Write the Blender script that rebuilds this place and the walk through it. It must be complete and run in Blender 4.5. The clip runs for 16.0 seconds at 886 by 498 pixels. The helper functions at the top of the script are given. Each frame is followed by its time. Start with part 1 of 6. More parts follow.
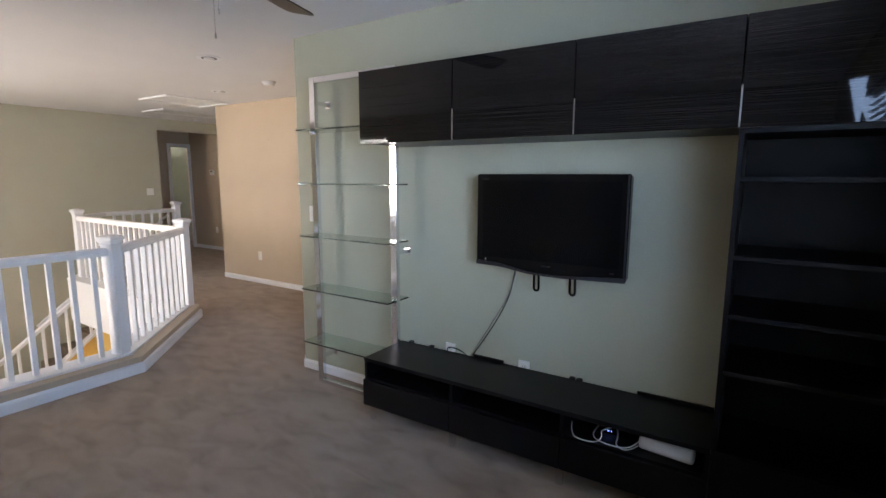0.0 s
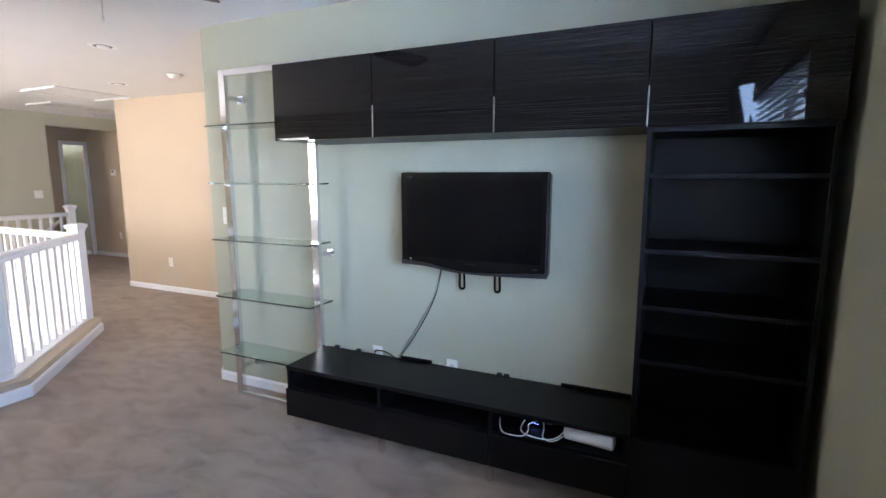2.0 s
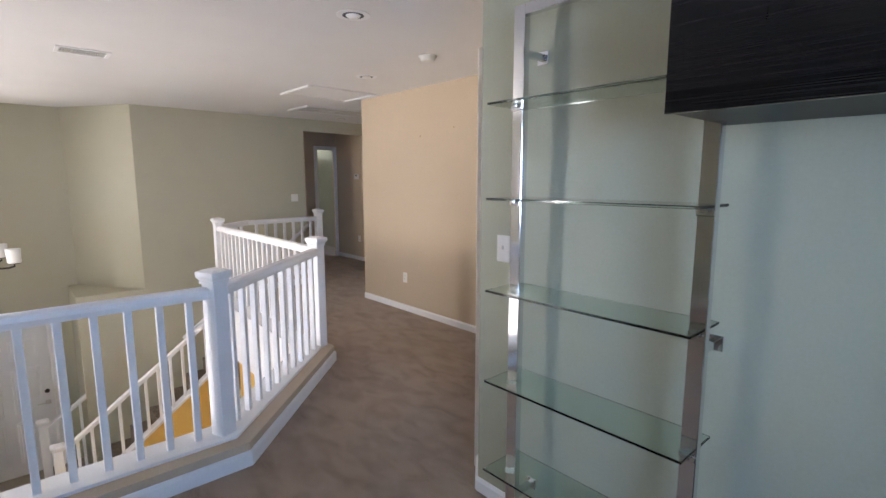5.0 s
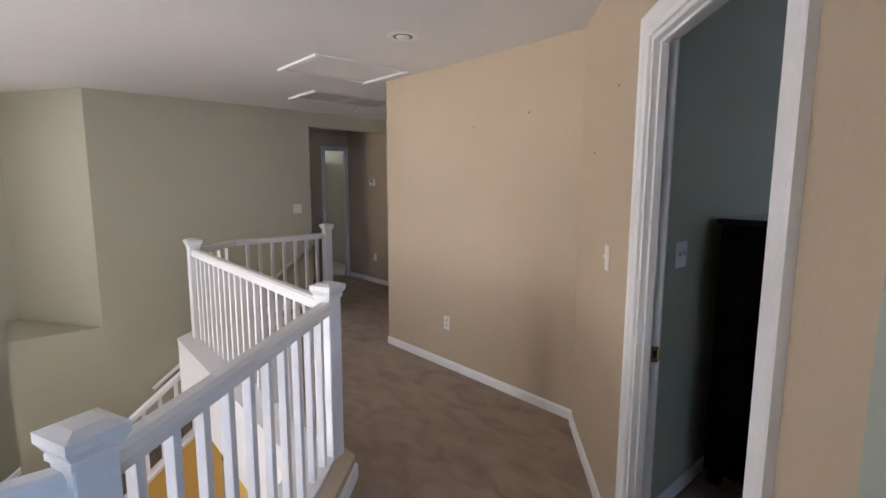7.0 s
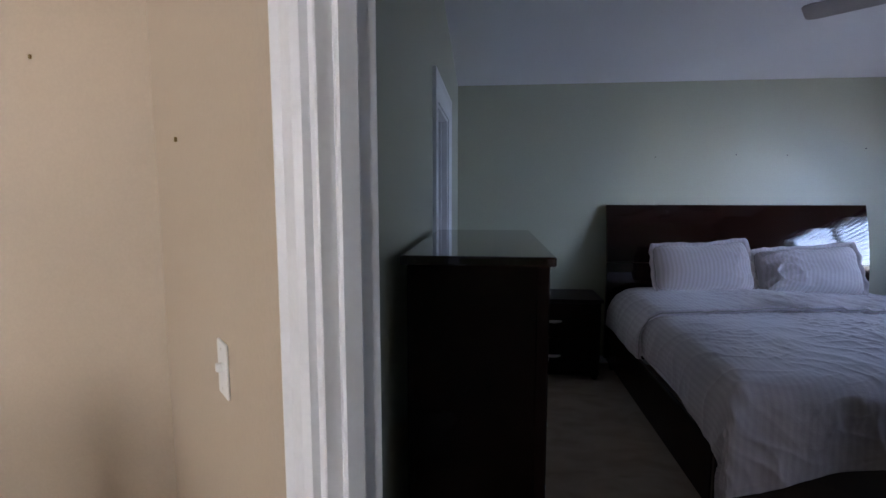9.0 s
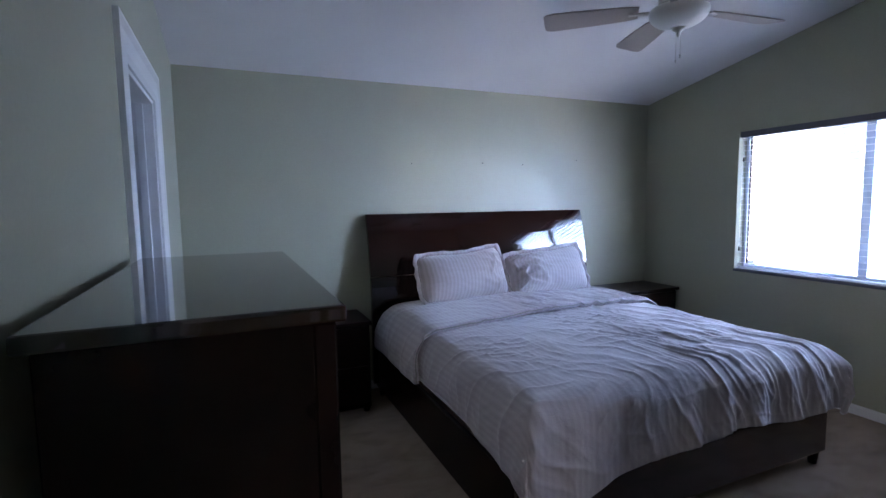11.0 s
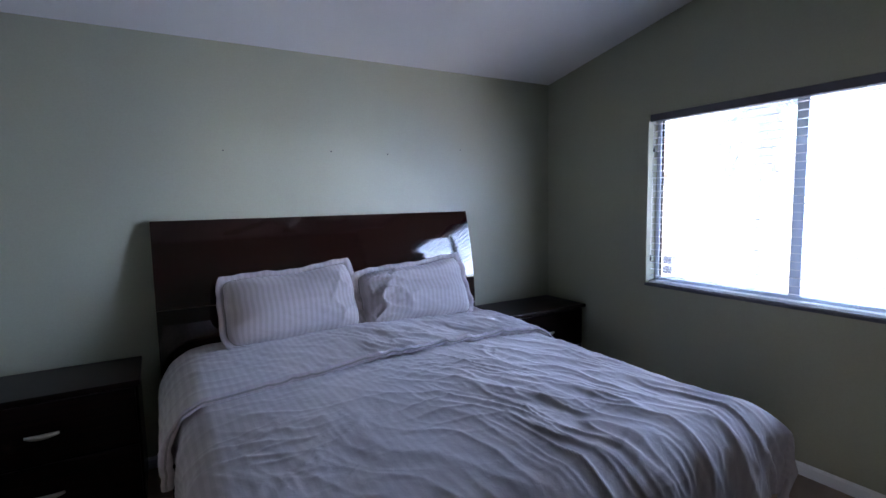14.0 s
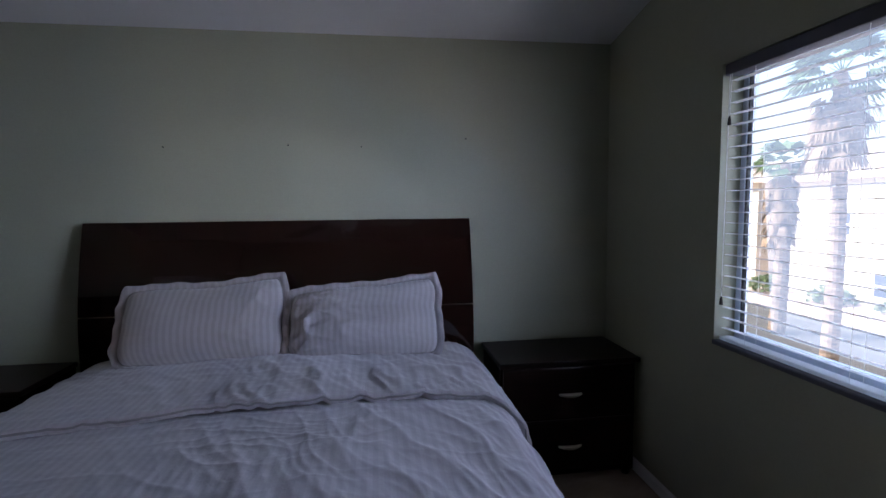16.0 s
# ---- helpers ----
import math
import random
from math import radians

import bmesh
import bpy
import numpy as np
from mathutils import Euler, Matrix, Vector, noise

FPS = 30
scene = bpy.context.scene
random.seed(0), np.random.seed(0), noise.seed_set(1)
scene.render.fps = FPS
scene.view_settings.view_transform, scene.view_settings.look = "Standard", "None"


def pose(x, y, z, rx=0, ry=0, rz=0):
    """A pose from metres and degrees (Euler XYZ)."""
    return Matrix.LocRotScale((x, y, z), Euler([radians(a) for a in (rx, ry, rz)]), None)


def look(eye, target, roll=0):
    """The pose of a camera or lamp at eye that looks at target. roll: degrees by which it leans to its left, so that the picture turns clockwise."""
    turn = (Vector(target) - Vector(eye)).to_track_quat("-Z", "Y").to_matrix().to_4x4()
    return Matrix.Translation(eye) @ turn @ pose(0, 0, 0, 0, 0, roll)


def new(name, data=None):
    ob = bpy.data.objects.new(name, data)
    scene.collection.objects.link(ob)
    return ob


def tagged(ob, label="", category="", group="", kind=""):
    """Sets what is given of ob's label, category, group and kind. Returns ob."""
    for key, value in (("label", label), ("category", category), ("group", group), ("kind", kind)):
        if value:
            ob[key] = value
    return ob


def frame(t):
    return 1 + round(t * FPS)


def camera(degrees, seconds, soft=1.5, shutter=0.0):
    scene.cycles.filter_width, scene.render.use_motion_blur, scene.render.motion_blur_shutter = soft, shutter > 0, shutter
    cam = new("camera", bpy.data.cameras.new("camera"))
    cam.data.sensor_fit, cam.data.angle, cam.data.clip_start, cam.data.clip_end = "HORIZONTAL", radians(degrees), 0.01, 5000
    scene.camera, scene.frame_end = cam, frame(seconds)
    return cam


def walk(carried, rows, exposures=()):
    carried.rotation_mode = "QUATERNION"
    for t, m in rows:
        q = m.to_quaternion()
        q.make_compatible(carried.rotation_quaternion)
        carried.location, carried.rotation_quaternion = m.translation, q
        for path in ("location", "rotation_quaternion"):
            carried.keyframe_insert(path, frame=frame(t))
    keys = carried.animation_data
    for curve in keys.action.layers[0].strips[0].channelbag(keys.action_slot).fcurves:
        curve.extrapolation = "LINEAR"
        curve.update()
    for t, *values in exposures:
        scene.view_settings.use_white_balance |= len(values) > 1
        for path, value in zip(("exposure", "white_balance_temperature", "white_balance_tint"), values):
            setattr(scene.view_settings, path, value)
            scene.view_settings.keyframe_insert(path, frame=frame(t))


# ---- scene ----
cam = camera(84.3, 16.0)
PATH = [
    (0, (-0.06, 0.007, 1.471), (-1.133, 1.669, 1.179), 0.2),
    (0.5, (-0.059, 0.028, 1.47), (-1.042, 1.745, 1.178), 0.1),
    (1, (-0.055, 0.044, 1.466), (-0.968, 1.8, 1.176), 0.1),
    (1.5, (-0.054, 0.051, 1.463), (-0.905, 1.838, 1.174), 0.1),
    (2, (-0.063, 0.056, 1.462), (-0.882, 1.858, 1.171), -0.0),
    (2.5, (-0.119, 0.107, 1.462), (-0.934, 1.909, 1.165), -0.0),
    (3, (-0.259, 0.244, 1.491), (-1.208, 1.977, 1.181), -0.2),
    (3.5, (-0.48, 0.35, 1.481), (-1.674, 1.924, 1.171), 0.1),
    (4, (-0.797, 0.496, 1.5), (-2.138, 1.95, 1.201), 0.1),
    (4.5, (-1.088, 0.72, 1.495), (-2.55, 2.053, 1.201), -0.1),
    (7, (-2.842, 1.611, 1.529), (-4.333, 2.917, 1.264), 0.2),
    (7.5, (-3.111, 1.904, 1.516), (-4.445, 3.37, 1.253), 0.2),
    (8, (-3.327, 2.15, 1.531), (-4.378, 3.831, 1.267), 0.3),
    (8.5, (-3.469, 2.424, 1.552), (-4.054, 4.32, 1.3), 0.3),
    (9, (-3.471, 2.715, 1.552), (-3.666, 4.693, 1.328), -0.0),
    (9.5, (-3.450, 2.928, 1.550), (-3.304, 4.909, 1.325), 0.1),
    (10, (-3.466, 3.177, 1.559), (-2.98, 5.106, 1.347), -0.1),
    (12.5, (-3.287, 3.432, 1.508), (-2.376, 5.204, 1.328), -1.1),
    (13, (-3.066, 3.582, 1.51), (-2.097, 5.322, 1.326), -1.0),
    (13.5, (-2.755, 3.785, 1.529), (-1.778, 5.519, 1.336), -0.8),
    (14, (-2.424, 3.954, 1.544), (-1.422, 5.673, 1.346), -1.1),
    (14.5, (-2.013, 4.061, 1.547), (-1.061, 5.809, 1.346), -1.0),
    (15, (-1.627, 4.204, 1.573), (-0.826, 6.026, 1.387), -0.9),
    (15.5, (-1.219, 4.219, 1.548), (-0.67, 6.135, 1.38), -0.9),
    (16, (-0.899, 4.288, 1.52), (-0.626, 6.262, 1.352), -0.6),
]
EXPOSURES = [(t, e + 2.0, k, 16) for t, e, k in ((0, 0.35, 6800), (1.0, 0.95, 6500), (1.5, 1.05, 6400), (3.5, 1.15, 6300), (4.5, 0.6, 6300), (7, 0.0, 6200), (8.5, -0.05, 6200), (9.0, 0.0, 6000), (9.5, 0.45, 5650), (10, 0.75, 5700), (12.5, 0.85, 6000), (13.5, 0.65, 6100), (14.5, 0.12, 6250), (16, -0.65, 6550))]
walk(cam, [(t, look(eye, target, roll)) for t, eye, target, roll in PATH], EXPOSURES)

# ---- world and light ----
world = bpy.data.worlds.new("sky")
scene.world = world
world.use_nodes = True
wn = world.node_tree.nodes
sky = wn.new("ShaderNodeTexSky")
sky.sky_type = "NISHITA"
sky.sun_disc = False
sky.sun_elevation = radians(52)
sky.sun_rotation = radians(295)
wn["Background"].inputs["Strength"].default_value = 0.15
world.node_tree.links.new(sky.outputs[0], wn["Background"].inputs["Color"])

sun_data = bpy.data.lights.new("sun", "SUN")
sun_data.energy, sun_data.angle, sun_data.color = 5.0, radians(0.55), (1.0, 0.95, 0.87)
sun_ob = new("sun", sun_data)
sun_ob.matrix_world = look((0, 0, 0), (0.75, -0.35, -0.85))


def window_lamp(name, at, target, w, h, watts, color, spread=150):
    d = bpy.data.lights.new(name, "AREA")
    d.shape, d.size, d.size_y, d.energy, d.color, d.spread = "RECTANGLE", w, h, watts, color, radians(spread)
    ob = new(name, d)
    ob.matrix_world = look(at, target)
    return ob


# area lamps at or outside windows stand in for sky and ground light
window_lamp("window_light_bedroom", (1.12, 4.85, 1.66), (0.40, 5.45, 1.28), 1.20, 1.20, 8.8, (0.49, 0.65, 1.0), 100)
window_lamp("ground_light_bedroom", (1.15, 4.72, 1.40), (0.58, 5.54, 1.66), 1.05, 1.20, 1.9, (0.88, 0.82, 0.86), 84)
# added wide light for the west wall; also hazes the view outside
window_lamp("opening_light_bedroom", (0.76, 5.30, 1.52), (-0.24, 5.30, 1.42), 1.76, 1.14, 1.5, (0.55, 0.70, 1.0), 160)
window_lamp("window_light_media", (1.15, 0.00, 1.58), (0.45, 0.62, 1.28), 1.8, 1.25, 13.0, (0.40, 0.62, 1.0), 118)
window_lamp("ground_light_media", (1.15, 0.00, 1.42), (0.45, 0.62, 1.80), 1.8, 1.25, 3.0, (0.72, 0.84, 1.0), 118)
window_lamp("window_light_foyer", (-5.70, -2.46, 1.50), (-5.85, 2.6, 1.15), 0.62, 1.20, 6.4, (1.0, 0.95, 0.90), 106)
# added fill aimed up through an unseen lower window to lift the landing ceiling
window_lamp("lower_fill_light", (-5.75, -2.46, -1.15), (-5.75, 0.6, 1.2), 2.4, 1.6, 10.0, (1.0, 0.94, 0.88), 110)
window_lamp("window_light_entry", (-9.86, -0.12, 1.58), (-5.6, 2.0, 1.5), 1.42, 0.80, 4, (1.0, 0.95, 0.89), 110)
# added fill inside the windowless bathroom to brighten the hall-end doorway
window_lamp("bath_fill_light", (-12.3, 5.55, 1.6), (-10.5, 5.55, 1.2), 0.8, 0.8, 8, (0.95, 1.0, 0.95))

# ---- materials ----
MATS = {}


def mat(name, color, rough=0.6, metal=0.0, var=0.06, scale=8.0, fine=90.0, bump=0.0, bump_scale=220.0, spec=0.5, coat=0.0):
    """Paint or solid surface: two scales of colour variation, fine relief."""
    m = bpy.data.materials.new(name)
    m.use_nodes = True
    nt = m.node_tree
    n, ln = nt.nodes, nt.links
    b = n["Principled BSDF"]
    b.inputs["Roughness"].default_value = rough
    b.inputs["Metallic"].default_value = metal
    b.inputs["Specular IOR Level"].default_value = spec
    b.inputs["Coat Weight"].default_value = coat
    tc = n.new("ShaderNodeTexCoord")
    big, small = n.new("ShaderNodeTexNoise"), n.new("ShaderNodeTexNoise")
    big.inputs["Scale"].default_value, small.inputs["Scale"].default_value = scale / 4, fine
    big.inputs["Detail"].default_value, small.inputs["Detail"].default_value = 4, 3
    add = n.new("ShaderNodeMath")
    add.operation = "ADD"
    ramp = n.new("ShaderNodeMapRange")
    ramp.inputs["From Min"].default_value, ramp.inputs["From Max"].default_value = 0.6, 1.4
    ramp.inputs["To Min"].default_value, ramp.inputs["To Max"].default_value = 1 - var, 1 + var
    vm = n.new("ShaderNodeVectorMath")
    vm.operation = "SCALE"
    vm.inputs[0].default_value = color
    for t in (big, small):
        ln.new(tc.outputs["Object"], t.inputs["Vector"])
    ln.new(big.outputs[0], add.inputs[0])
    ln.new(small.outputs[0], add.inputs[1])
    ln.new(add.outputs[0], ramp.inputs["Value"])
    ln.new(ramp.outputs[0], vm.inputs["Scale"])
    ln.new(vm.outputs[0], b.inputs["Base Color"])
    if bump:
        bn, bp = n.new("ShaderNodeTexNoise"), n.new("ShaderNodeBump")
        bn.inputs["Scale"].default_value = bump_scale
        bn.inputs["Detail"].default_value = 4
        bp.inputs["Strength"].default_value, bp.inputs["Distance"].default_value = bump, 0.002
        ln.new(tc.outputs["Object"], bn.inputs["Vector"])
        ln.new(bn.outputs[0], bp.inputs["Height"])
        ln.new(bp.outputs[0], b.inputs["Normal"])
    MATS[name] = m
    return m


def stretch_grain(m, vec, c1, c2, lo=0.35, hi=0.65, detail=6):
    """Gives a material a directional grain between two colours."""
    nt = m.node_tree
    n, ln = nt.nodes, nt.links
    tc, mp, nz, cr = n.new("ShaderNodeTexCoord"), n.new("ShaderNodeMapping"), n.new("ShaderNodeTexNoise"), n.new("ShaderNodeValToRGB")
    mp.inputs["Scale"].default_value = vec
    nz.inputs["Scale"].default_value, nz.inputs["Detail"].default_value = 1.0, detail
    cr.color_ramp.elements[0].position, cr.color_ramp.elements[1].position = lo, hi
    cr.color_ramp.elements[0].color, cr.color_ramp.elements[1].color = (*c1, 1), (*c2, 1)
    ln.new(tc.outputs["Object"], mp.inputs["Vector"])
    ln.new(mp.outputs[0], nz.inputs["Vector"])
    ln.new(nz.outputs[0], cr.inputs["Fac"])
    ln.new(cr.outputs[0], n["Principled BSDF"].inputs["Base Color"])
    return m


SAGE = mat("sage_wall_paint", (0.380, 0.380, 0.280), 0.5, var=0.05, scale=3, bump=0.25, bump_scale=260)
TAN = mat("tan_wall_paint", (0.50, 0.40, 0.285), 0.55, var=0.05, scale=3, bump=0.25, bump_scale=260)
BEIGE = mat("beige_wall_paint", (0.45, 0.43, 0.325), 0.6, var=0.04, scale=3, bump=0.25, bump_scale=260)
YELLOW = mat("yellow_wall_paint", (0.72, 0.48, 0.14), 0.6, var=0.04, bump=0.2)
CEIL = mat("white_ceiling_paint", (0.74, 0.73, 0.72), 0.8, var=0.03, bump=0.35, bump_scale=180)
WHITE = mat("white_gloss_paint", (0.80, 0.80, 0.80), 0.35, var=0.04, scale=6, bump=0.08, bump_scale=120)
PLASTIC = mat("white_plastic", (0.78, 0.77, 0.73), 0.4, var=0.02)
OFFWHITE = mat("aged_white_plastic", (0.72, 0.70, 0.64), 0.45, var=0.03)
CHROME = mat("polished_chrome", (0.78, 0.79, 0.82), 0.10, 1.0, var=0.04, scale=10)
NICKEL = mat("brushed_nickel", (0.62, 0.60, 0.57), 0.28, 1.0, var=0.08, fine=300)
BRONZE = mat("dark_bronze_metal", (0.05, 0.045, 0.04), 0.4, 0.8, var=0.1)
BRASS = mat("aged_brass", (0.30, 0.22, 0.10), 0.35, 1.0, var=0.15, fine=200)
BLACKBROWN = mat("blackbrown_laminate", (0.004, 0.0035, 0.0042), 0.38, var=0.2, scale=20, bump=0.05, spec=0.2)
GLOSSDOOR = stretch_grain(mat("striped_gloss_laminate", (0.03, 0.028, 0.028), 0.03, spec=0.4), (1.4, 1.4, 330), (0.003, 0.0026, 0.0026), (0.017, 0.0145, 0.0142), 0.38, 0.68, 5)
TVBLACK = mat("gloss_black_plastic", (0.004, 0.004, 0.0045), 0.14, var=0.05, spec=0.3)
SCREEN = mat("dark_screen", (0.002, 0.002, 0.0025), 0.25, spec=0.15, var=0.02)
STRAP = mat("black_webbing", (0.003, 0.003, 0.003), 0.8, spec=0.1)
SILVERGREY = mat("grey_tv_trim", (0.035, 0.033, 0.038), 0.3, 0.3, var=0.08)
RUBBER = mat("black_rubber", (0.012, 0.012, 0.012), 0.6, var=0.1)
WOOD = stretch_grain(mat("dark_mahogany", (0.03, 0.012, 0.008), 0.24, spec=0.15), (3, 40, 3), (0.004, 0.002, 0.0018), (0.016, 0.006, 0.0045), 0.3, 0.7)
WOODX = stretch_grain(mat("dark_mahogany_cross", (0.03, 0.012, 0.008), 0.07, coat=0.5), (3, 9, 60), (0.005, 0.002, 0.0018), (0.019, 0.0065, 0.0045), 0.3, 0.7)
SATIN = stretch_grain(mat("satin_mahogany", (0.03, 0.012, 0.008), 0.32, spec=0.2), (3, 9, 60), (0.004, 0.0018, 0.0016), (0.014, 0.005, 0.0038), 0.3, 0.7)
TREAD = stretch_grain(mat("brown_stair_carpet", (0.2, 0.15, 0.11), 0.9), (60, 60, 60), (0.13, 0.10, 0.075), (0.30, 0.24, 0.18))
SLAT = mat("white_blind_slat", (0.82, 0.82, 0.82), 0.4, var=0.03)
sn = SLAT.node_tree.nodes
tl, mx = sn.new("ShaderNodeBsdfTranslucent"), sn.new("ShaderNodeMixShader")
tl.inputs["Color"].default_value = (0.92, 0.92, 0.92, 1)
mx.inputs[0].default_value = 0.6
SLAT.node_tree.links.new(sn["Principled BSDF"].outputs[0], mx.inputs[1])
SLAT.node_tree.links.new(tl.outputs[0], mx.inputs[2])
SLAT.node_tree.links.new(mx.outputs[0], sn["Material Output"].inputs["Surface"])
BLADE = mat("dark_walnut_blade", (0.035, 0.022, 0.016), 0.4, var=0.2, scale=20)
BLADE2 = mat("pale_fan_blade", (0.42, 0.37, 0.33), 0.45, var=0.08, scale=20)
TILE = mat("foyer_stone_tile", (0.30, 0.25, 0.20), 0.5, var=0.2, scale=14)
RUGM = mat("patterned_rug", (0.13, 0.10, 0.07), 0.9, var=0.6, scale=60, fine=40)
LED = mat("blue_led", (0.1, 0.2, 1.0), 0.4)
LED.node_tree.nodes["Principled BSDF"].inputs["Emission Color"].default_value = (0.15, 0.25, 1, 1)
LED.node_tree.nodes["Principled BSDF"].inputs["Emission Strength"].default_value = 2.0


def carpet_mat(name, c1, c2):
    m = bpy.data.materials.new(name)
    m.use_nodes = True
    nt = m.node_tree
    n, ln = nt.nodes, nt.links
    b = n["Principled BSDF"]
    b.inputs["Roughness"].default_value = 0.95
    b.inputs["Specular IOR Level"].default_value = 0.1
    b.inputs["Sheen Weight"].default_value = 0.25
    tc = n.new("ShaderNodeTexCoord")
    wide, fib, mp = n.new("ShaderNodeTexNoise"), n.new("ShaderNodeTexNoise"), n.new("ShaderNodeMapping")
    mp.inputs["Rotation"].default_value = (0, 0, 0.6)
    mp.inputs["Scale"].default_value = (1.0, 1.9, 1.0)
    wide.inputs["Scale"].default_value, wide.inputs["Detail"].default_value, wide.inputs["Distortion"].default_value = 4.2, 10, 0.7
    fib.inputs["Scale"].default_value, fib.inputs["Detail"].default_value = 170, 4
    mix, cr = n.new("ShaderNodeMath"), n.new("ShaderNodeValToRGB")
    mix.operation = "MULTIPLY_ADD"
    mix.inputs[1].default_value = 0.8
    cr.color_ramp.elements[0].position, cr.color_ramp.elements[1].position = 0.50, 1.30
    cr.color_ramp.elements[0].color, cr.color_ramp.elements[1].color = (*c1, 1), (*c2, 1)
    bp = n.new("ShaderNodeBump")
    bp.inputs["Strength"].default_value, bp.inputs["Distance"].default_value = 0.7, 0.008
    ln.new(tc.outputs["Object"], mp.inputs["Vector"])
    ln.new(mp.outputs[0], wide.inputs["Vector"])
    ln.new(tc.outputs["Object"], fib.inputs["Vector"])
    ln.new(fib.outputs[0], mix.inputs[0])
    ln.new(wide.outputs[0], mix.inputs[2])
    ln.new(mix.outputs[0], cr.inputs["Fac"])
    ln.new(cr.outputs[0], b.inputs["Base Color"])
    ln.new(mix.outputs[0], bp.inputs["Height"])
    ln.new(bp.outputs[0], b.inputs["Normal"])
    return m


CARPET = carpet_mat("tan_carpet", (0.160, 0.112, 0.077), (0.37, 0.272, 0.195))


def glass_mat(name, color, rough=0.0, ior=1.45):
    m = bpy.data.materials.new(name)
    m.use_nodes = True
    b = m.node_tree.nodes["Principled BSDF"]
    b.inputs["Base Color"].default_value = (*color, 1)
    b.inputs["Transmission Weight"].default_value = 1.0
    b.inputs["Roughness"].default_value = rough
    b.inputs["IOR"].default_value = ior
    return m


GLASS = glass_mat("clear_glass", (0.98, 1.0, 0.99))
SHELFGLASS = glass_mat("green_tinted_glass", (0.80, 0.93, 0.88))
FROST = mat("frosted_glass", (0.80, 0.79, 0.75), 0.35, var=0.03)

# ---- mesh helpers ----


def box(bm, a, b, bevel=0.0, seg=1):
    """A box between two corners, its edges rounded by bevel."""
    lo = [min(p, q) for p, q in zip(a, b)]
    hi = [max(p, q) for p, q in zip(a, b)]
    r = bmesh.ops.create_cube(bm, size=1.0, matrix=Matrix.LocRotScale([(p + q) / 2 for p, q in zip(lo, hi)], None, [q - p for p, q in zip(lo, hi)]))
    if bevel:
        es = list({e for v in r["verts"] for e in v.link_edges})
        bmesh.ops.bevel(bm, geom=es, offset=bevel, segments=seg, affect="EDGES", profile=0.5)
    return bm


def boxed(a, b, bevel=0.0, seg=1):
    return box(bmesh.new(), a, b, bevel, seg)


def prism(bm, poly, z0, z1):
    lo = [bm.verts.new((x, y, z0)) for x, y in poly]
    hi = [bm.verts.new((x, y, z1)) for x, y in poly]
    bm.faces.new(lo[::-1])
    bm.faces.new(hi)
    k = len(poly)
    for i in range(k):
        bm.faces.new((lo[i], lo[(i + 1) % k], hi[(i + 1) % k], hi[i]))
    bmesh.ops.recalc_face_normals(bm, faces=bm.faces)
    return bm


def extrude_path(bm, profile, pts):
    """Sweeps a profile of (across, up) points along level or sloping points, mitred at the corners."""
    rings = []
    for i, p in enumerate(pts):
        p = Vector(p)
        d0 = (p - Vector(pts[i - 1])) if i else None
        d1 = (Vector(pts[i + 1]) - p) if i < len(pts) - 1 else None
        flat = [Vector((d.x, d.y, 0)).normalized() for d in (d0, d1) if d is not None]
        t = sum(flat, Vector()).normalized()
        side = Vector((t.y, -t.x, 0)) / max(0.3, t.dot(flat[0]))
        rings.append([bm.verts.new(p + side * u + Vector((0, 0, v))) for u, v in profile])
    k = len(profile)
    for r0, r1 in zip(rings, rings[1:]):
        for i in range(k):
            bm.faces.new((r0[i], r0[(i + 1) % k], r1[(i + 1) % k], r1[i]))
    bm.faces.new(rings[0][::-1])
    bm.faces.new(rings[-1])
    bmesh.ops.recalc_face_normals(bm, faces=bm.faces)
    return bm


def tube(bm, pts, radius, n=8):
    """A round bar along points."""
    rings = []
    for i, p in enumerate(pts):
        t = (Vector(pts[min(i + 1, len(pts) - 1)]) - Vector(pts[max(i - 1, 0)])).normalized()
        a = t.orthogonal().normalized() if abs(t.z) > 0.95 else Vector((-t.y, t.x, 0)).normalized()
        c = t.cross(a)
        rings.append([bm.verts.new(Vector(p) + radius * (a * math.cos(2 * math.pi * k / n) + c * math.sin(2 * math.pi * k / n))) for k in range(n)])
    for r0, r1 in zip(rings, rings[1:]):
        for k in range(n):
            bm.faces.new((r0[k], r0[(k + 1) % n], r1[(k + 1) % n], r1[k]))
    bm.faces.new(rings[0][::-1])
    bm.faces.new(rings[-1])
    bmesh.ops.recalc_face_normals(bm, faces=bm.faces)
    return bm


def lathe(bm, prof, n=32, at=(0, 0, 0)):
    """Turns (radius, height) points round the upright axis."""
    rings = []
    for r, z in prof:
        rings.append([bm.verts.new((at[0] + r * math.cos(2 * math.pi * k / n), at[1] + r * math.sin(2 * math.pi * k / n), at[2] + z)) for k in range(n)])
    for r0, r1 in zip(rings, rings[1:]):
        for k in range(n):
            bm.faces.new((r0[k], r0[(k + 1) % n], r1[(k + 1) % n], r1[k]))
    bm.faces.new(rings[0][::-1])
    bm.faces.new(rings[-1])
    bmesh.ops.recalc_face_normals(bm, faces=bm.faces)
    return bm


def part(name, bm, material, parent=None, label="", smooth=False):
    """Links a bmesh as one mesh object under a thing, a part, or at top level."""
    me = bpy.data.meshes.new(name)
    bm.to_mesh(me)
    bm.free()
    me.materials.append(material)
    if smooth:
        for p in me.polygons:
            p.use_smooth = True
    ob = new(name, me)
    if parent is not None:
        ob.parent = parent
    if label:
        tagged(ob, label)
    return ob


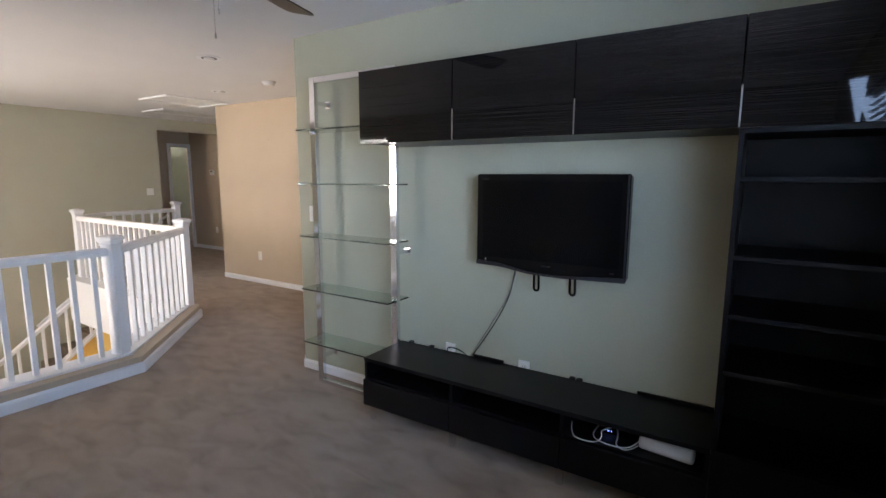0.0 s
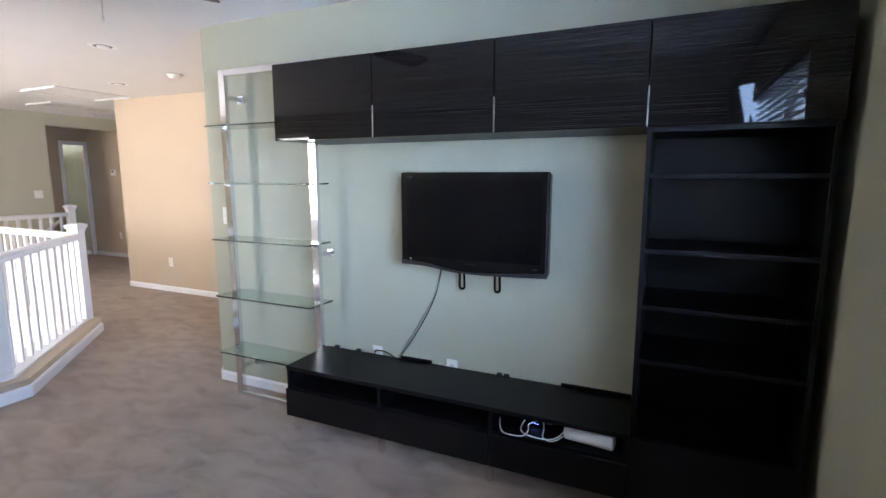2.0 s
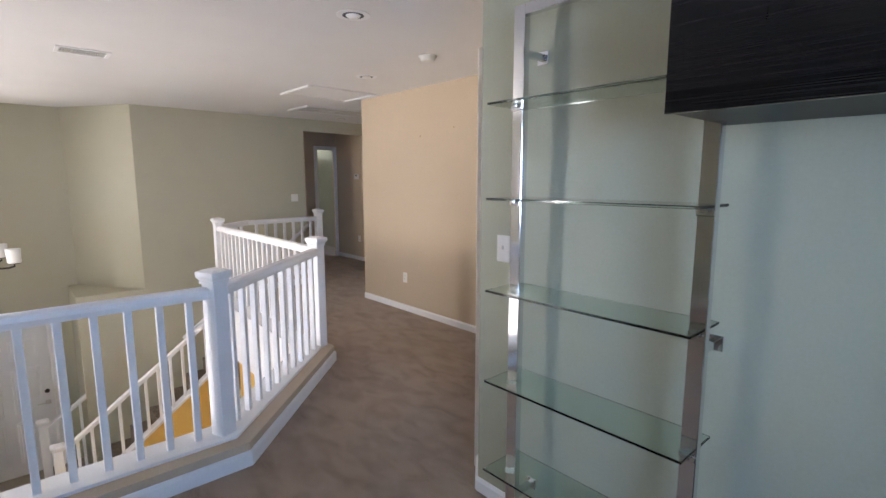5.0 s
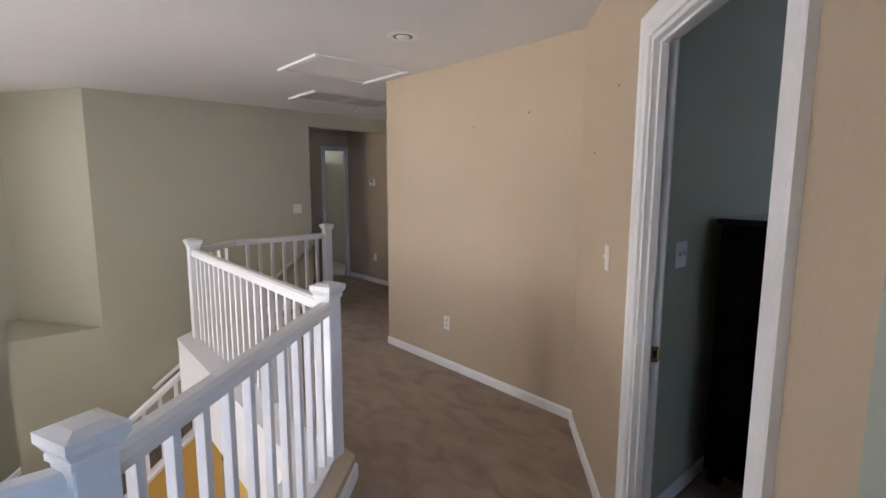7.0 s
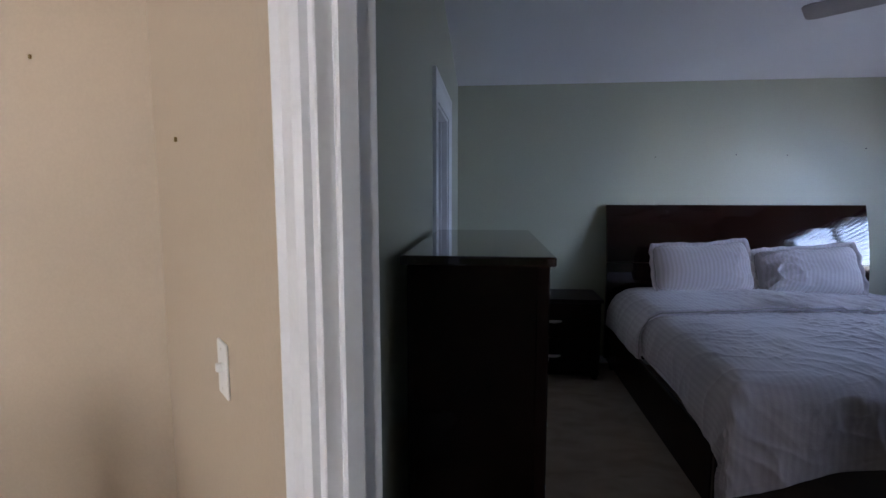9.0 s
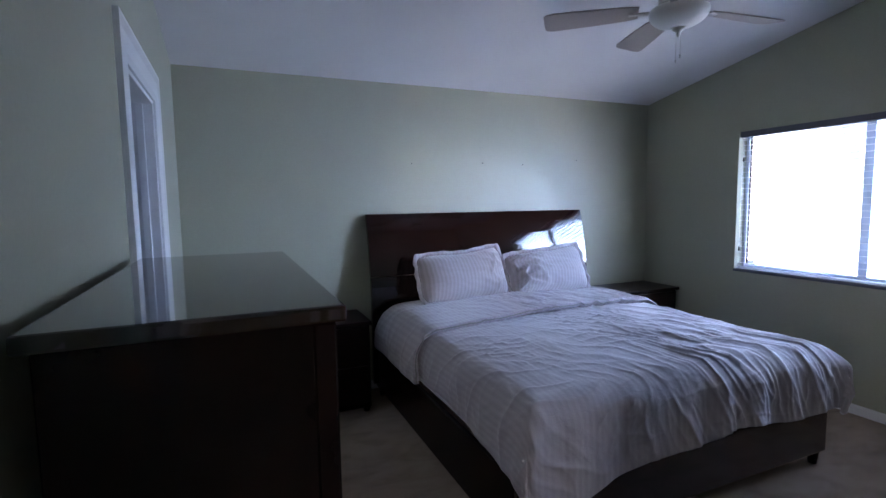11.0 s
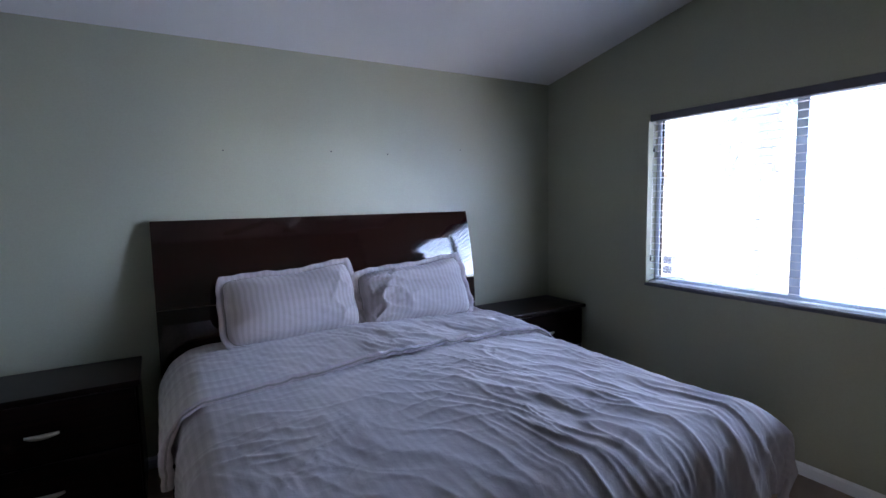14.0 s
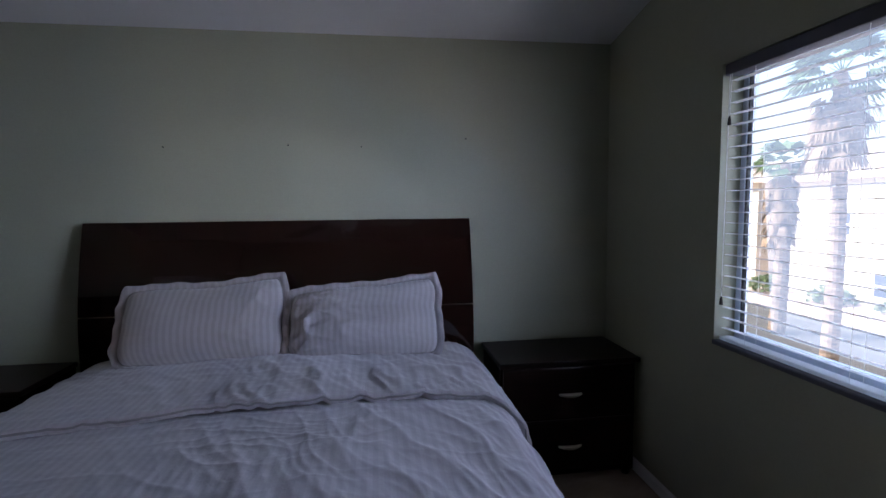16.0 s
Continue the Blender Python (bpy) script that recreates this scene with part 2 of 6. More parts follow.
def thing(name, label, category, group="", at=(0, 0, 0), rz=0.0, kind=""):
    ob = new(name)
    ob.matrix_basis = pose(*at, 0, 0, rz)
    ob.empty_display_size = 0.1
    return tagged(ob, label, category, group, kind)


def setting(name, bm, material, label, category, smooth=False):
    return tagged(part(name, bm, material, smooth=smooth), label, category, kind="structure")


# ---- the plan ----
CZ = 2.44           # flat ceiling
TVY = 2.50          # media wall
EX, BEX = 0.50, 0.56  # east walls
SY = -2.3           # south walls
HBY = 7.22          # headboard wall
BWX = -3.78         # bedroom west wall
ORY = 4.24          # tan wall
FX, FZ = -9.80, -2.50  # foyer end wall and floor
RX = -8.85          # stair wall
COR = (-2.94, TVY)  # corner of media wall
DIA = (-4.53, 4.19)  # where the slanted wall meets the tan wall


def vault(y):
    return 2.51 + 0.19 * (HBY - y)


# floors
bm = bmesh.new()
prism(bm, [(-4.11, SY), (EX + 0.1, SY), (EX + 0.1, TVY + 0.05), (BEX + 0.15, TVY + 0.05), (BEX + 0.15, HBY + 0.1), (-4.6, HBY + 0.1), (-4.6, 5.76), (-10.4, 5.76), (-10.4, 4.50), (RX, 4.50), (RX, 4.30), (-8.12, 4.30), (-8.09, 3.25), (-7.60, 2.67), (-5.095, 2.65), (-4.11, 1.775)], -0.30, 0.0)
setting("floor", bm, CARPET, "worn tan cut-pile carpet over the upper floor", "carpet")
setting("floor_foyer", boxed((FX - 0.2, SY - 0.2, FZ - 0.1), (-3.9, 4.7, FZ)), TILE, "brown stone tile floor of the foyer below", "floor")

# ceilings
bm = bmesh.new()
box(bm, (FX - 0.2, SY - 0.2, CZ), (EX + 0.15, TVY + 0.1, CZ + 0.12))
box(bm, (-10.4, TVY + 0.1, CZ), (-4.55, 6.1, CZ + 0.12))
prism(bm, [(-4.55, TVY + 0.1), (COR[0] + 0.02, TVY + 0.1), (-4.55, 4.25)], CZ, CZ + 0.12)
setting("ceiling", bm, CEIL, "white textured flat ceiling of landing and media room", "ceiling")
bm = bmesh.new()
vs = [bm.verts.new(p) for p in ((-4.6, 2.45, vault(2.45)), (BEX + 0.15, 2.45, vault(2.45)), (BEX + 0.15, HBY + 0.1, vault(HBY + 0.1)), (-4.6, HBY + 0.1, vault(HBY + 0.1)))]
up = [bm.verts.new(v.co + Vector((0, 0, 0.12))) for v in vs]
bm.faces.new(vs[::-1])
bm.faces.new(up)
for i in range(4):
    bm.faces.new((vs[i], vs[(i + 1) % 4], up[(i + 1) % 4], up[i]))
bmesh.ops.recalc_face_normals(bm, faces=bm.faces)
setting("ceiling_bedroom", bm, CEIL, "white sloped bedroom ceiling rising from the headboard wall", "ceiling")

# media room walls
setting("wall_media", boxed((COR[0], TVY, -0.3), (EX + 0.15, TVY + 0.06, CZ)), SAGE, "sage green media wall", "wall")
bm = bmesh.new()
prism(bm, [(COR[0] - 0.0, TVY + 0.062), (-2.86, TVY + 0.122), (BEX + 0.15, TVY + 0.122), (BEX + 0.15, TVY + 0.062)], -0.3, vault(2.5))
setting("wall_bedroom_south", bm, SAGE, "sage green bedroom wall behind the media room", "wall")


def wall_x_window(name, x0, x1, y0, y1, z0, z1, wy0, wy1, wz0, wz1, material, label, slope=False):
    """A wall across x with one window opening through it."""
    bm = bmesh.new()
    if slope:
        for a, b in ((y0, wy0), (wy1, y1)):
            pts = [(a, z0), (b, z0), (b, vault(b) + 0.02), (a, vault(a) + 0.02)]
            lo = [bm.verts.new((x0, *p)) for p in pts]
            hi = [bm.verts.new((x1, *p)) for p in pts]
            bm.faces.new(lo)
            bm.faces.new(hi)
            for i in range(4):
                bm.faces.new((lo[i], lo[(i + 1) % 4], hi[(i + 1) % 4], hi[i]))
        pts = [(wy0, wz1), (wy1, wz1), (wy1, vault(wy1) + 0.02), (wy0, vault(wy0) + 0.02)]
        lo = [bm.verts.new((x0, *p)) for p in pts]
        hi = [bm.verts.new((x1, *p)) for p in pts]
        bm.faces.new(lo)
        bm.faces.new(hi)
        for i in range(4):
            bm.faces.new((lo[i], lo[(i + 1) % 4], hi[(i + 1) % 4], hi[i]))
    else:
        box(bm, (x0, y0, z0), (x1, wy0, z1))
        box(bm, (x0, wy1, z0), (x1, y1, z1))
        box(bm, (x0, wy0, wz1), (x1, wy1, z1))
    box(bm, (x0, wy0, z0), (x1, wy1, wz0))
    bmesh.ops.recalc_face_normals(bm, faces=bm.faces)
    return setting(name, bm, material, label, "wall")


WY0, WY1, WZ0, WZ1 = 4.40, 6.21, 0.93, 2.105
MY0, MY1, MZ0, MZ1 = -0.55, 1.26, 0.94, 2.09
wall_x_window("wall_bedroom_east", BEX, BEX + 0.16, TVY + 0.122, HBY, -0.3, 2.5, WY0, WY1, WZ0, WZ1, SAGE, "sage green bedroom wall with a wide window", True)
wall_x_window("wall_media_east", EX, EX + 0.16, SY, TVY, -0.3, CZ, MY0, MY1, MZ0, MZ1, SAGE, "sage green media room wall with a window", False)
setting("wall_south", boxed((-3.9, SY - 0.12, -0.3), (EX + 0.16, SY, CZ)), SAGE, "sage green wall closing the media room", "wall")
setting("wall_headboard", boxed((-4.6, HBY, -0.3), (BEX + 0.16, HBY + 0.12, 2.62)), SAGE, "sage green wall behind the bed", "wall")

# bedroom west wall with closet doorway
CY0, CY1, CZT = 5.44, 6.16, 2.06
bm = bmesh.new()
pts = [(3.60, -0.3), (CY0, -0.3), (CY0, vault(CY0) + 0.02), (3.60, vault(3.6) + 0.02)]


def slab_x(bm, x0, x1, pts):
    lo = [bm.verts.new((x0, *p)) for p in pts]
    hi = [bm.verts.new((x1, *p)) for p in pts]
    bm.faces.new(lo)
    bm.faces.new(hi)
    k = len(pts)
    for i in range(k):
        bm.faces.new((lo[i], lo[(i + 1) % k], hi[(i + 1) % k], hi[i]))
    bmesh.ops.recalc_face_normals(bm, faces=bm.faces)


slab_x(bm, BWX - 0.11, BWX, pts)
slab_x(bm, BWX - 0.11, BWX, [(CY1, -0.3), (HBY, -0.3), (HBY, vault(HBY) + 0.02), (CY1, vault(CY1) + 0.02)])
slab_x(bm, BWX - 0.11, BWX, [(CY0, CZT), (CY1, CZT), (CY1, vault(CY1) + 0.02), (CY0, vault(CY0) + 0.02)])
setting("wall_bedroom_west", bm, SAGE, "sage green bedroom wall with the closet doorway", "wall")
bm = bmesh.new()
box(bm, (-4.62, 4.36, 0), (-4.5, HBY, 3.1))
box(bm, (-4.5, 4.36, 0), (BWX - 0.11, 4.48, 3.1))
setting("wall_closet", bm, SAGE, "dim closet wall behind the doorway", "wall")

# slanted wall with the bedroom doorway
WT = 0.079                                             # its thickness
DU = (Vector(DIA) - Vector(COR)).normalized()          # along the wall, away from the media wall
DN = Vector((DU.y, -DU.x))                             # into the bedroom
if DN.x < 0:
    DN = -DN
DL = (Vector(DIA) - Vector(COR)).length
D0, D1, DZ = 0.272, 1.088, 2.028                        # doorway along the wall, head height
SLANT = Matrix(((DU.x, DN.x, 0, COR[0]), (DU.y, DN.y, 0, COR[1]), (0, 0, 1, 0), (0, 0, 0, 1)))


def slant(bm):
    bmesh.ops.transform(bm, matrix=SLANT, verts=bm.verts)
    bmesh.ops.recalc_face_normals(bm, faces=bm.faces)
    return bm


def doorway_wall(y0, y1, ends, top):
    bm = bmesh.new()
    box(bm, (ends[0], y0, -0.3), (D0, y1, top))
    box(bm, (D1, y0, -0.3), (ends[1], y1, top))
    box(bm, (D0, y0, DZ), (D1, y1, top))
    return slant(bm)


setting("wall_slanted", doorway_wall(0, 0.042, (0, DL), CZ + 0.02), TAN, "tan slanted landing wall with the bedroom doorway", "wall")
setting("wall_slanted_bedroom", doorway_wall(0.044, WT, (0.03, 1.62), 3.45), SAGE, "sage green bedroom face of the slanted wall", "wall")

# tan wall and its return
setting("wall_tan", boxed((-6.63, ORY, -0.3), (DIA[0] + 0.0, ORY + 0.12, CZ)), TAN, "tan landing wall with soft stains", "wall")
setting("wall_tan_return", boxed((-6.63, ORY + 0.12, -0.3), (-6.51, 5.76, CZ)), TAN, "tan wall returning into the hall", "wall")
setting("wall_hall", boxed((-10.05, 5.76, -0.3), (-6.5, 5.77, CZ)), TAN, "brown-tan hall wall with a thermostat", "wall")
# stair wall with hall opening and ledge recess
bm = bmesh.new()
box(bm, (RX - 0.12, 2.20, 0.04), (RX, 4.56, CZ))
box(bm, (RX - 0.12, 1.45, FZ), (RX, 4.56, 0.04))
box(bm, (RX - 0.12, 4.56, 2.25), (RX, 5.76, CZ))
setting("wall_stair", bm, BEIGE, "beige wall beside the stairwell", "wall")
bm = bmesh.new()
prism(bm, [(RX - 0.001, 2.199), (RX - 0.12, 2.199), (FX, 1.75), (FX, 1.56)], 0.04, CZ)
setting("wall_recess", bm, BEIGE, "slanted wall above a triangular ledge", "wall")
bm = bmesh.new()
prism(bm, [(RX - 0.12, 1.45), (RX - 0.12, 2.2), (FX, 1.70), (FX, 1.45)], 0.0, 0.04)
box(bm, (FX, 1.45, FZ), (RX - 0.12, 1.57, 0.0))
setting("wall_ledge", bm, BEIGE, "beige ledge and wall below it beside the entry", "wall")
bm = bmesh.new()
box(bm, (FX - 0.14, SY, FZ), (FX, 1.9, 1.14))
box(bm, (FX - 0.14, SY, 2.03), (FX, 1.9, CZ))
box(bm, (FX - 0.14, SY, 1.14), (FX, -0.92, 2.03))
box(bm, (FX - 0.14, 0.68, 1.14), (FX, 1.9, 2.03))
setting("wall_foyer_end", bm, BEIGE, "sage beige two-storey wall with the front door", "wall")
UWX0, UWX1, UWZ0, UWZ1 = -6.08, -5.32, 0.85, 2.15    # upper window
LWX0, LWX1, LWZ0, LWZ1 = -7.00, -4.50, -2.00, -0.30  # lower window, added unseen for upward light
bm = bmesh.new()
box(bm, (FX - 0.14, SY - 0.14, FZ), (LWX0, SY, CZ))
box(bm, (LWX1, SY - 0.14, FZ), (-3.9, SY, CZ))
box(bm, (LWX0, SY - 0.14, FZ), (LWX1, SY, LWZ0))
box(bm, (LWX0, SY - 0.14, LWZ1), (LWX1, SY, UWZ0))
box(bm, (LWX0, SY - 0.14, UWZ0), (UWX0, SY, CZ))
box(bm, (UWX1, SY - 0.14, UWZ0), (LWX1, SY, CZ))
box(bm, (UWX0, SY - 0.14, UWZ1), (UWX1, SY, CZ))
setting("wall_foyer_south", bm, BEIGE, "beige two-storey foyer wall with an upper window and an added lower one", "wall")
setting("wall_under_media", boxed((-4.05, SY, FZ), (-3.95, 4.6, -0.3)), YELLOW, "yellow lower-floor wall under the landing", "wall")
setting("wall_under_landing", boxed((-7.6, 2.95, FZ), (-3.9, 3.07, -0.3)), YELLOW, "yellow wall below the landing", "wall")
# hall end with a door
bm = bmesh.new()
box(bm, (-10.05, 4.50, 0), (-9.95, 5.34, CZ))
box(bm, (-10.05, 5.73, 0), (-9.95, 5.76, CZ))
box(bm, (-10.05, 5.34, 2.04), (-9.95, 5.73, CZ))
box(bm, (-10.05, 4.44, -0.3), (RX - 0.12, 4.56, CZ))
setting("wall_hall_end", bm, TAN, "dim tan hall end wall with a doorway", "wall")
bm = bmesh.new()
box(bm, (-12.6, 4.4, -0.1), (-12.5, 6.4, 2.5))
box(bm, (-12.5, 6.3, -0.1), (-10.05, 6.4, 2.5))
box(bm, (-12.5, 4.4, -0.1), (-10.05, 4.5, 2.5))
setting("wall_bath", bm, SAGE, "pale green bathroom walls beyond the hall", "wall")
setting("floor_bath", boxed((-12.6, 4.4, -0.1), (-10.05, 6.4, -0.005)), TILE, "stone bathroom floor", "floor")
setting("ceiling_bath", boxed((-12.6, 4.4, 2.5), (-10.05, 6.4, 2.6)), CEIL, "white bathroom ceiling", "ceiling")

# ---- trim ----


def skirting(bm, a, b, side, h=0.068, t=0.014):
    """A baseboard along a wall from a to b; side is the way it stands off the wall."""
    a, b, n = Vector((*a, 0)), Vector((*b, 0)), Vector((*side, 0)).normalized()
    prof = [(0.0, 0.0), (t, 0.0), (t, h * 0.8), (t * 0.55, h * 0.93), (t * 0.3, h), (0.0, h)]
    rings = [[bm.verts.new(p + n * u + Vector((0, 0, v))) for u, v in prof] for p in (a, b)]
    k = len(prof)
    for i in range(k):
        bm.faces.new((rings[0][i], rings[0][(i + 1) % k], rings[1][(i + 1) % k], rings[1][i]))
    bm.faces.new(rings[0])
    bm.faces.new(rings[1][::-1])
    bmesh.ops.recalc_face_normals(bm, faces=bm.faces)


bm = bmesh.new()
skirting(bm, (COR[0], TVY), (EX, TVY), (0, -1))
skirting(bm, (EX, SY), (EX, TVY), (-1, 0))
skirting(bm, (-3.9, SY), (EX, SY), (0, 1))
n_out = -DN
for a, b in ((0.0, D0 - 0.07), (D1 + 0.07, DL)):
    pa, pb = Vector(COR) + DU * a, Vector(COR) + DU * b
    skirting(bm, pa, pb, n_out)
skirting(bm, (-6.63, ORY), (DIA[0], ORY), (0, -1))
skirting(bm, (-6.63, ORY), (-6.63, 5.76), (-1, 0))
skirting(bm, (-9.95, 5.76), (-6.63, 5.76), (0, -1))
setting("baseboard", bm, WHITE, "white painted baseboard round landing and media room", "baseboard")
bm = bmesh.new()
skirting(bm, (BWX, HBY), (BEX, HBY), (0, -1))
skirting(bm, (BEX, TVY + 0.13), (BEX, HBY), (-1, 0))
skirting(bm, (BWX, 3.60), (BWX, CY0 - 0.15), (1, 0))
skirting(bm, (BWX, CY1 + 0.15), (BWX, HBY), (1, 0))
setting("baseboard_bedroom", bm, WHITE, "white painted baseboard round the bedroom", "baseboard")

# bedroom doorway: jambs, stops and mitred casing on both faces
PROF = [(0.0, 0.0), (0.0, -0.012), (0.012, -0.018), (0.045, -0.016), (0.058, -0.022), (0.066, -0.020), (0.066, 0.0)]


def casing(bm, u0, u1, zt, base, sgn, k_w=1.0):
    """Moulded casing round an opening in the (u, z) plane; base is the wall face, sgn -1 or +1 the way it stands out."""
    path = [(u0, 0.0, -1, 0), (u0, zt, -1, 1), (u1, zt, 1, 1), (u1, 0.0, 1, 0)]
    rings = [[bm.verts.new((u + du * a * k_w, base - sgn * d, z + dz * a * k_w)) for a, d in PROF] for u, z, du, dz in path]
    k = len(PROF)
    for r0, r1 in zip(rings, rings[1:]):
        for i in range(k):
            bm.faces.new((r0[i], r0[(i + 1) % k], r1[(i + 1) % k], r1[i]))
    bm.faces.new(rings[0])
    bm.faces.new(rings[-1][::-1])
    return bm


door1 = thing("door_1", "white cased open doorway between landing and bedroom", "doorway", kind="structure")
bm = bmesh.new()
casing(bm, D0, D1, DZ, 0.0, -1, 1.18)
part("casing", slant(bm), WHITE, door1)
bm = bmesh.new()
casing(bm, D0 - 0.006, D1 + 0.006, DZ + 0.006, WT, 1)
part("casing", slant(bm), WHITE, door1)
for a, b in (((D0, -0.002, 0), (D0 + 0.018, WT + 0.002, DZ)), ((D1 - 0.018, -0.002, 0), (D1, WT + 0.002, DZ)), ((D0 + 0.018, -0.002, DZ - 0.018), (D1 - 0.018, WT + 0.002, DZ))):
    part("jamb", slant(boxed(a, b, 0.002)), WHITE, door1)
for a, b in (((D0 + 0.018, 0.020, 0), (D0 + 0.030, 0.050, DZ - 0.018)), ((D1 - 0.030, 0.020, 0), (D1 - 0.018, 0.050, DZ - 0.018)), ((D0 + 0.03, 0.020, DZ - 0.03), (D1 - 0.03, 0.050, DZ - 0.018))):
    part("door_stop", slant(boxed(a, b, 0.003)), WHITE, door1)
bm = bmesh.new()
box(bm, (D1 - 0.0205, 0.052, 0.885), (D1 - 0.018, 0.078, 0.945), 0.001)
strike = part("strike_plate", slant(bm), BRASS, door1, "aged brass strike plate")
# the hole is a raised black box, its inner shade put into colour
part("latch_hole", slant(boxed((D1 - 0.0212, 0.058, 0.90), (D1 - 0.0204, 0.072, 0.93))), RUBBER, strike)
part("lip", slant(boxed((D1 - 0.027, 0.076, 0.895), (D1 - 0.018, 0.082, 0.935), 0.002)), BRASS, strike)
for hz in (0.25, 1.05, 1.80):
    bm = bmesh.new()
    box(bm, (D0 + 0.018, 0.052, hz - 0.045), (D0 + 0.0205, 0.078, hz + 0.045))
    lathe(bm, [(0.006, -0.045), (0.006, 0.045)], 10, (D0 + 0.021, WT + 0.003, hz))
    part("hinge", slant(bm), BRASS, door1, "aged brass hinge")

# closet doorway on the west wall
TURNX = Matrix(((0, 1, 0, 0), (1, 0, 0, 0), (0, 0, 1, 0), (0, 0, 0, 1)))
door2 = thing("door_2", "white cased closet doorway standing open and dark", "doorway", kind="structure")
bm = bmesh.new()
casing(bm, CY0, CY1, CZT, BWX, 1, 2.2)
bmesh.ops.transform(bm, matrix=TURNX, verts=bm.verts)
bmesh.ops.recalc_face_normals(bm, faces=bm.faces)
part("casing", bm, WHITE, door2)
for y in (CY0, CY1 - 0.018):
    part("jamb", boxed((BWX - 0.115, y, 0), (BWX + 0.002, y + 0.018, CZT), 0.002), WHITE, door2)
part("jamb", boxed((BWX - 0.115, CY0 + 0.018, CZT - 0.018), (BWX + 0.002, CY1 - 0.018, CZT), 0.002), WHITE, door2)
part("door_stop", boxed((BWX - 0.075, CY1 - 0.032, 0), (BWX - 0.04, CY1 - 0.018, CZT - 0.018), 0.002), WHITE, door2)
part("door_leaf", boxed((BWX - 0.75, CY1 - 0.075, 0.01), (BWX - 0.125, CY1 - 0.04, CZT - 0.02), 0.003), WHITE, door2, "white closet door swung inward")

# hall end doorway
door3 = thing("door_3", "white door half open at the hall end", "door", kind="structure")
bm = bmesh.new()
casing(bm, 5.36, 5.70, 2.04, -9.95, 1)
bmesh.ops.transform(bm, matrix=TURNX, verts=bm.verts)
bmesh.ops.recalc_face_normals(bm, faces=bm.faces)
part("casing", bm, WHITE, door3)
leaf = boxed((-10.72, 5.36, 0.01), (-10.06, 5.395, 2.03), 0.003)
part("door_leaf", leaf, WHITE, door3)
bm = bmesh.new()
lathe(bm, [(0.012, 0.0), (0.012, 0.03), (0.028, 0.045), (0.028, 0.06), (0.01, 0.068)], 16)
bmesh.ops.transform(bm, matrix=pose(-10.66, 5.395, 1.0, -90, 0, 0), verts=bm.verts)
part("door_knob", bm, BRONZE, door3, "dark bronze knob", True)

# front door below
door4 = thing("door_4", "white panelled front door with a lever handle", "door", kind="structure")
FDY0, FDY1, FDZ = 0.22, 1.17, FZ + 2.04
bm = bmesh.new()
casing(bm, FDY0, FDY1, FDZ - FZ, FX, 1)
bmesh.ops.transform(bm, matrix=Matrix.Translation((0, 0, FZ)) @ TURNX, verts=bm.verts)
bmesh.ops.recalc_face_normals(bm, faces=bm.faces)
part("casing", bm, WHITE, door4)
leaf = part("door_leaf", boxed((FX - 0.02, FDY0, FZ + 0.01), (FX + 0.012, FDY1, FDZ), 0.002), WHITE, door4)
for y0, y1 in ((FDY0 + 0.12, FDY0 + 0.42), (FDY0 + 0.53, FDY1 - 0.12)):
    for z0, z1 in ((0.2, 0.75), (0.88, 1.5), (1.62, 1.9)):
        bm = bmesh.new()
        box(bm, (FX + 0.010, y0, FZ + z0), (FX + 0.017, y1, FZ + z1), 0.005)
        box(bm, (FX + 0.012, y0 + 0.03, FZ + z0 + 0.03), (FX + 0.021, y1 - 0.03, FZ + z1 - 0.03), 0.006)
        part("panel", bm, WHITE, leaf)
bm = bmesh.new()
lathe(bm, [(0.028, 0), (0.028, 0.012), (0.018, 0.02)], 16)
bmesh.ops.transform(bm, matrix=pose(FX + 0.012, FDY1 - 0.07, FZ + 1.12, 0, 90, 0), verts=bm.verts)
part("deadbolt", bm, BRONZE, leaf, "dark round deadbolt", True)
bm = bmesh.new()
box(bm, (FX + 0.012, FDY1 - 0.10, FZ + 0.93), (FX + 0.02, FDY1 - 0.04, FZ + 0.99), 0.004)
box(bm, (FX + 0.045, FDY1 - 0.19, FZ + 0.955), (FX + 0.06, FDY1 - 0.06, FZ + 0.972), 0.005)
box(bm, (FX + 0.02, FDY1 - 0.08, FZ + 0.953), (FX + 0.06, FDY1 - 0.06, FZ + 0.974), 0.004)
part("lever_handle", bm, NICKEL, leaf, "nickel lever handle")
tagged(part("rug", boxed((FX + 0.35, -0.2, FZ), (FX + 1.35, 1.1, FZ + 0.012), 0.004), RUGM), "dark patterned rug on the foyer floor", "rug")

# ---- stairwell guard ----
C_, B_, A_, K_, D_ = (-4.0, 1.705), (-4.985, 2.725), (-7.54, 2.78), (-8.0, 3.28), (-8.06, 4.36)
EDGE = [(-4.0, SY + 0.01), C_, B_, A_, K_, D_]
bm = bmesh.new()
extrude_path(bm, [(-0.145, 0.0), (0.115, 0.0), (0.115, 0.125), (-0.145, 0.125)], [(x, y, 0) for x, y in EDGE])
setting("trim_curb", bm, TAN, "tan painted curb under the stair railing", "curb")
bm = bmesh.new()
extrude_path(bm, [(0.1155, 0.0), (0.130, 0.0), (0.130, 0.065), (0.124, 0.078), (0.1155, 0.082)], [(x, y, 0) for x, y in EDGE])
extrude_path(bm, [(-0.165, 0.1255), (0.03, 0.1255), (0.03, 0.142), (-0.165, 0.142)], [(x, y, 0) for x, y in EDGE])
extrude_path(bm, [(-0.160, -0.42), (-0.1455, -0.42), (-0.1455, 0.1255), (-0.160, 0.1255)], [(x, y, 0) for x, y in EDGE])
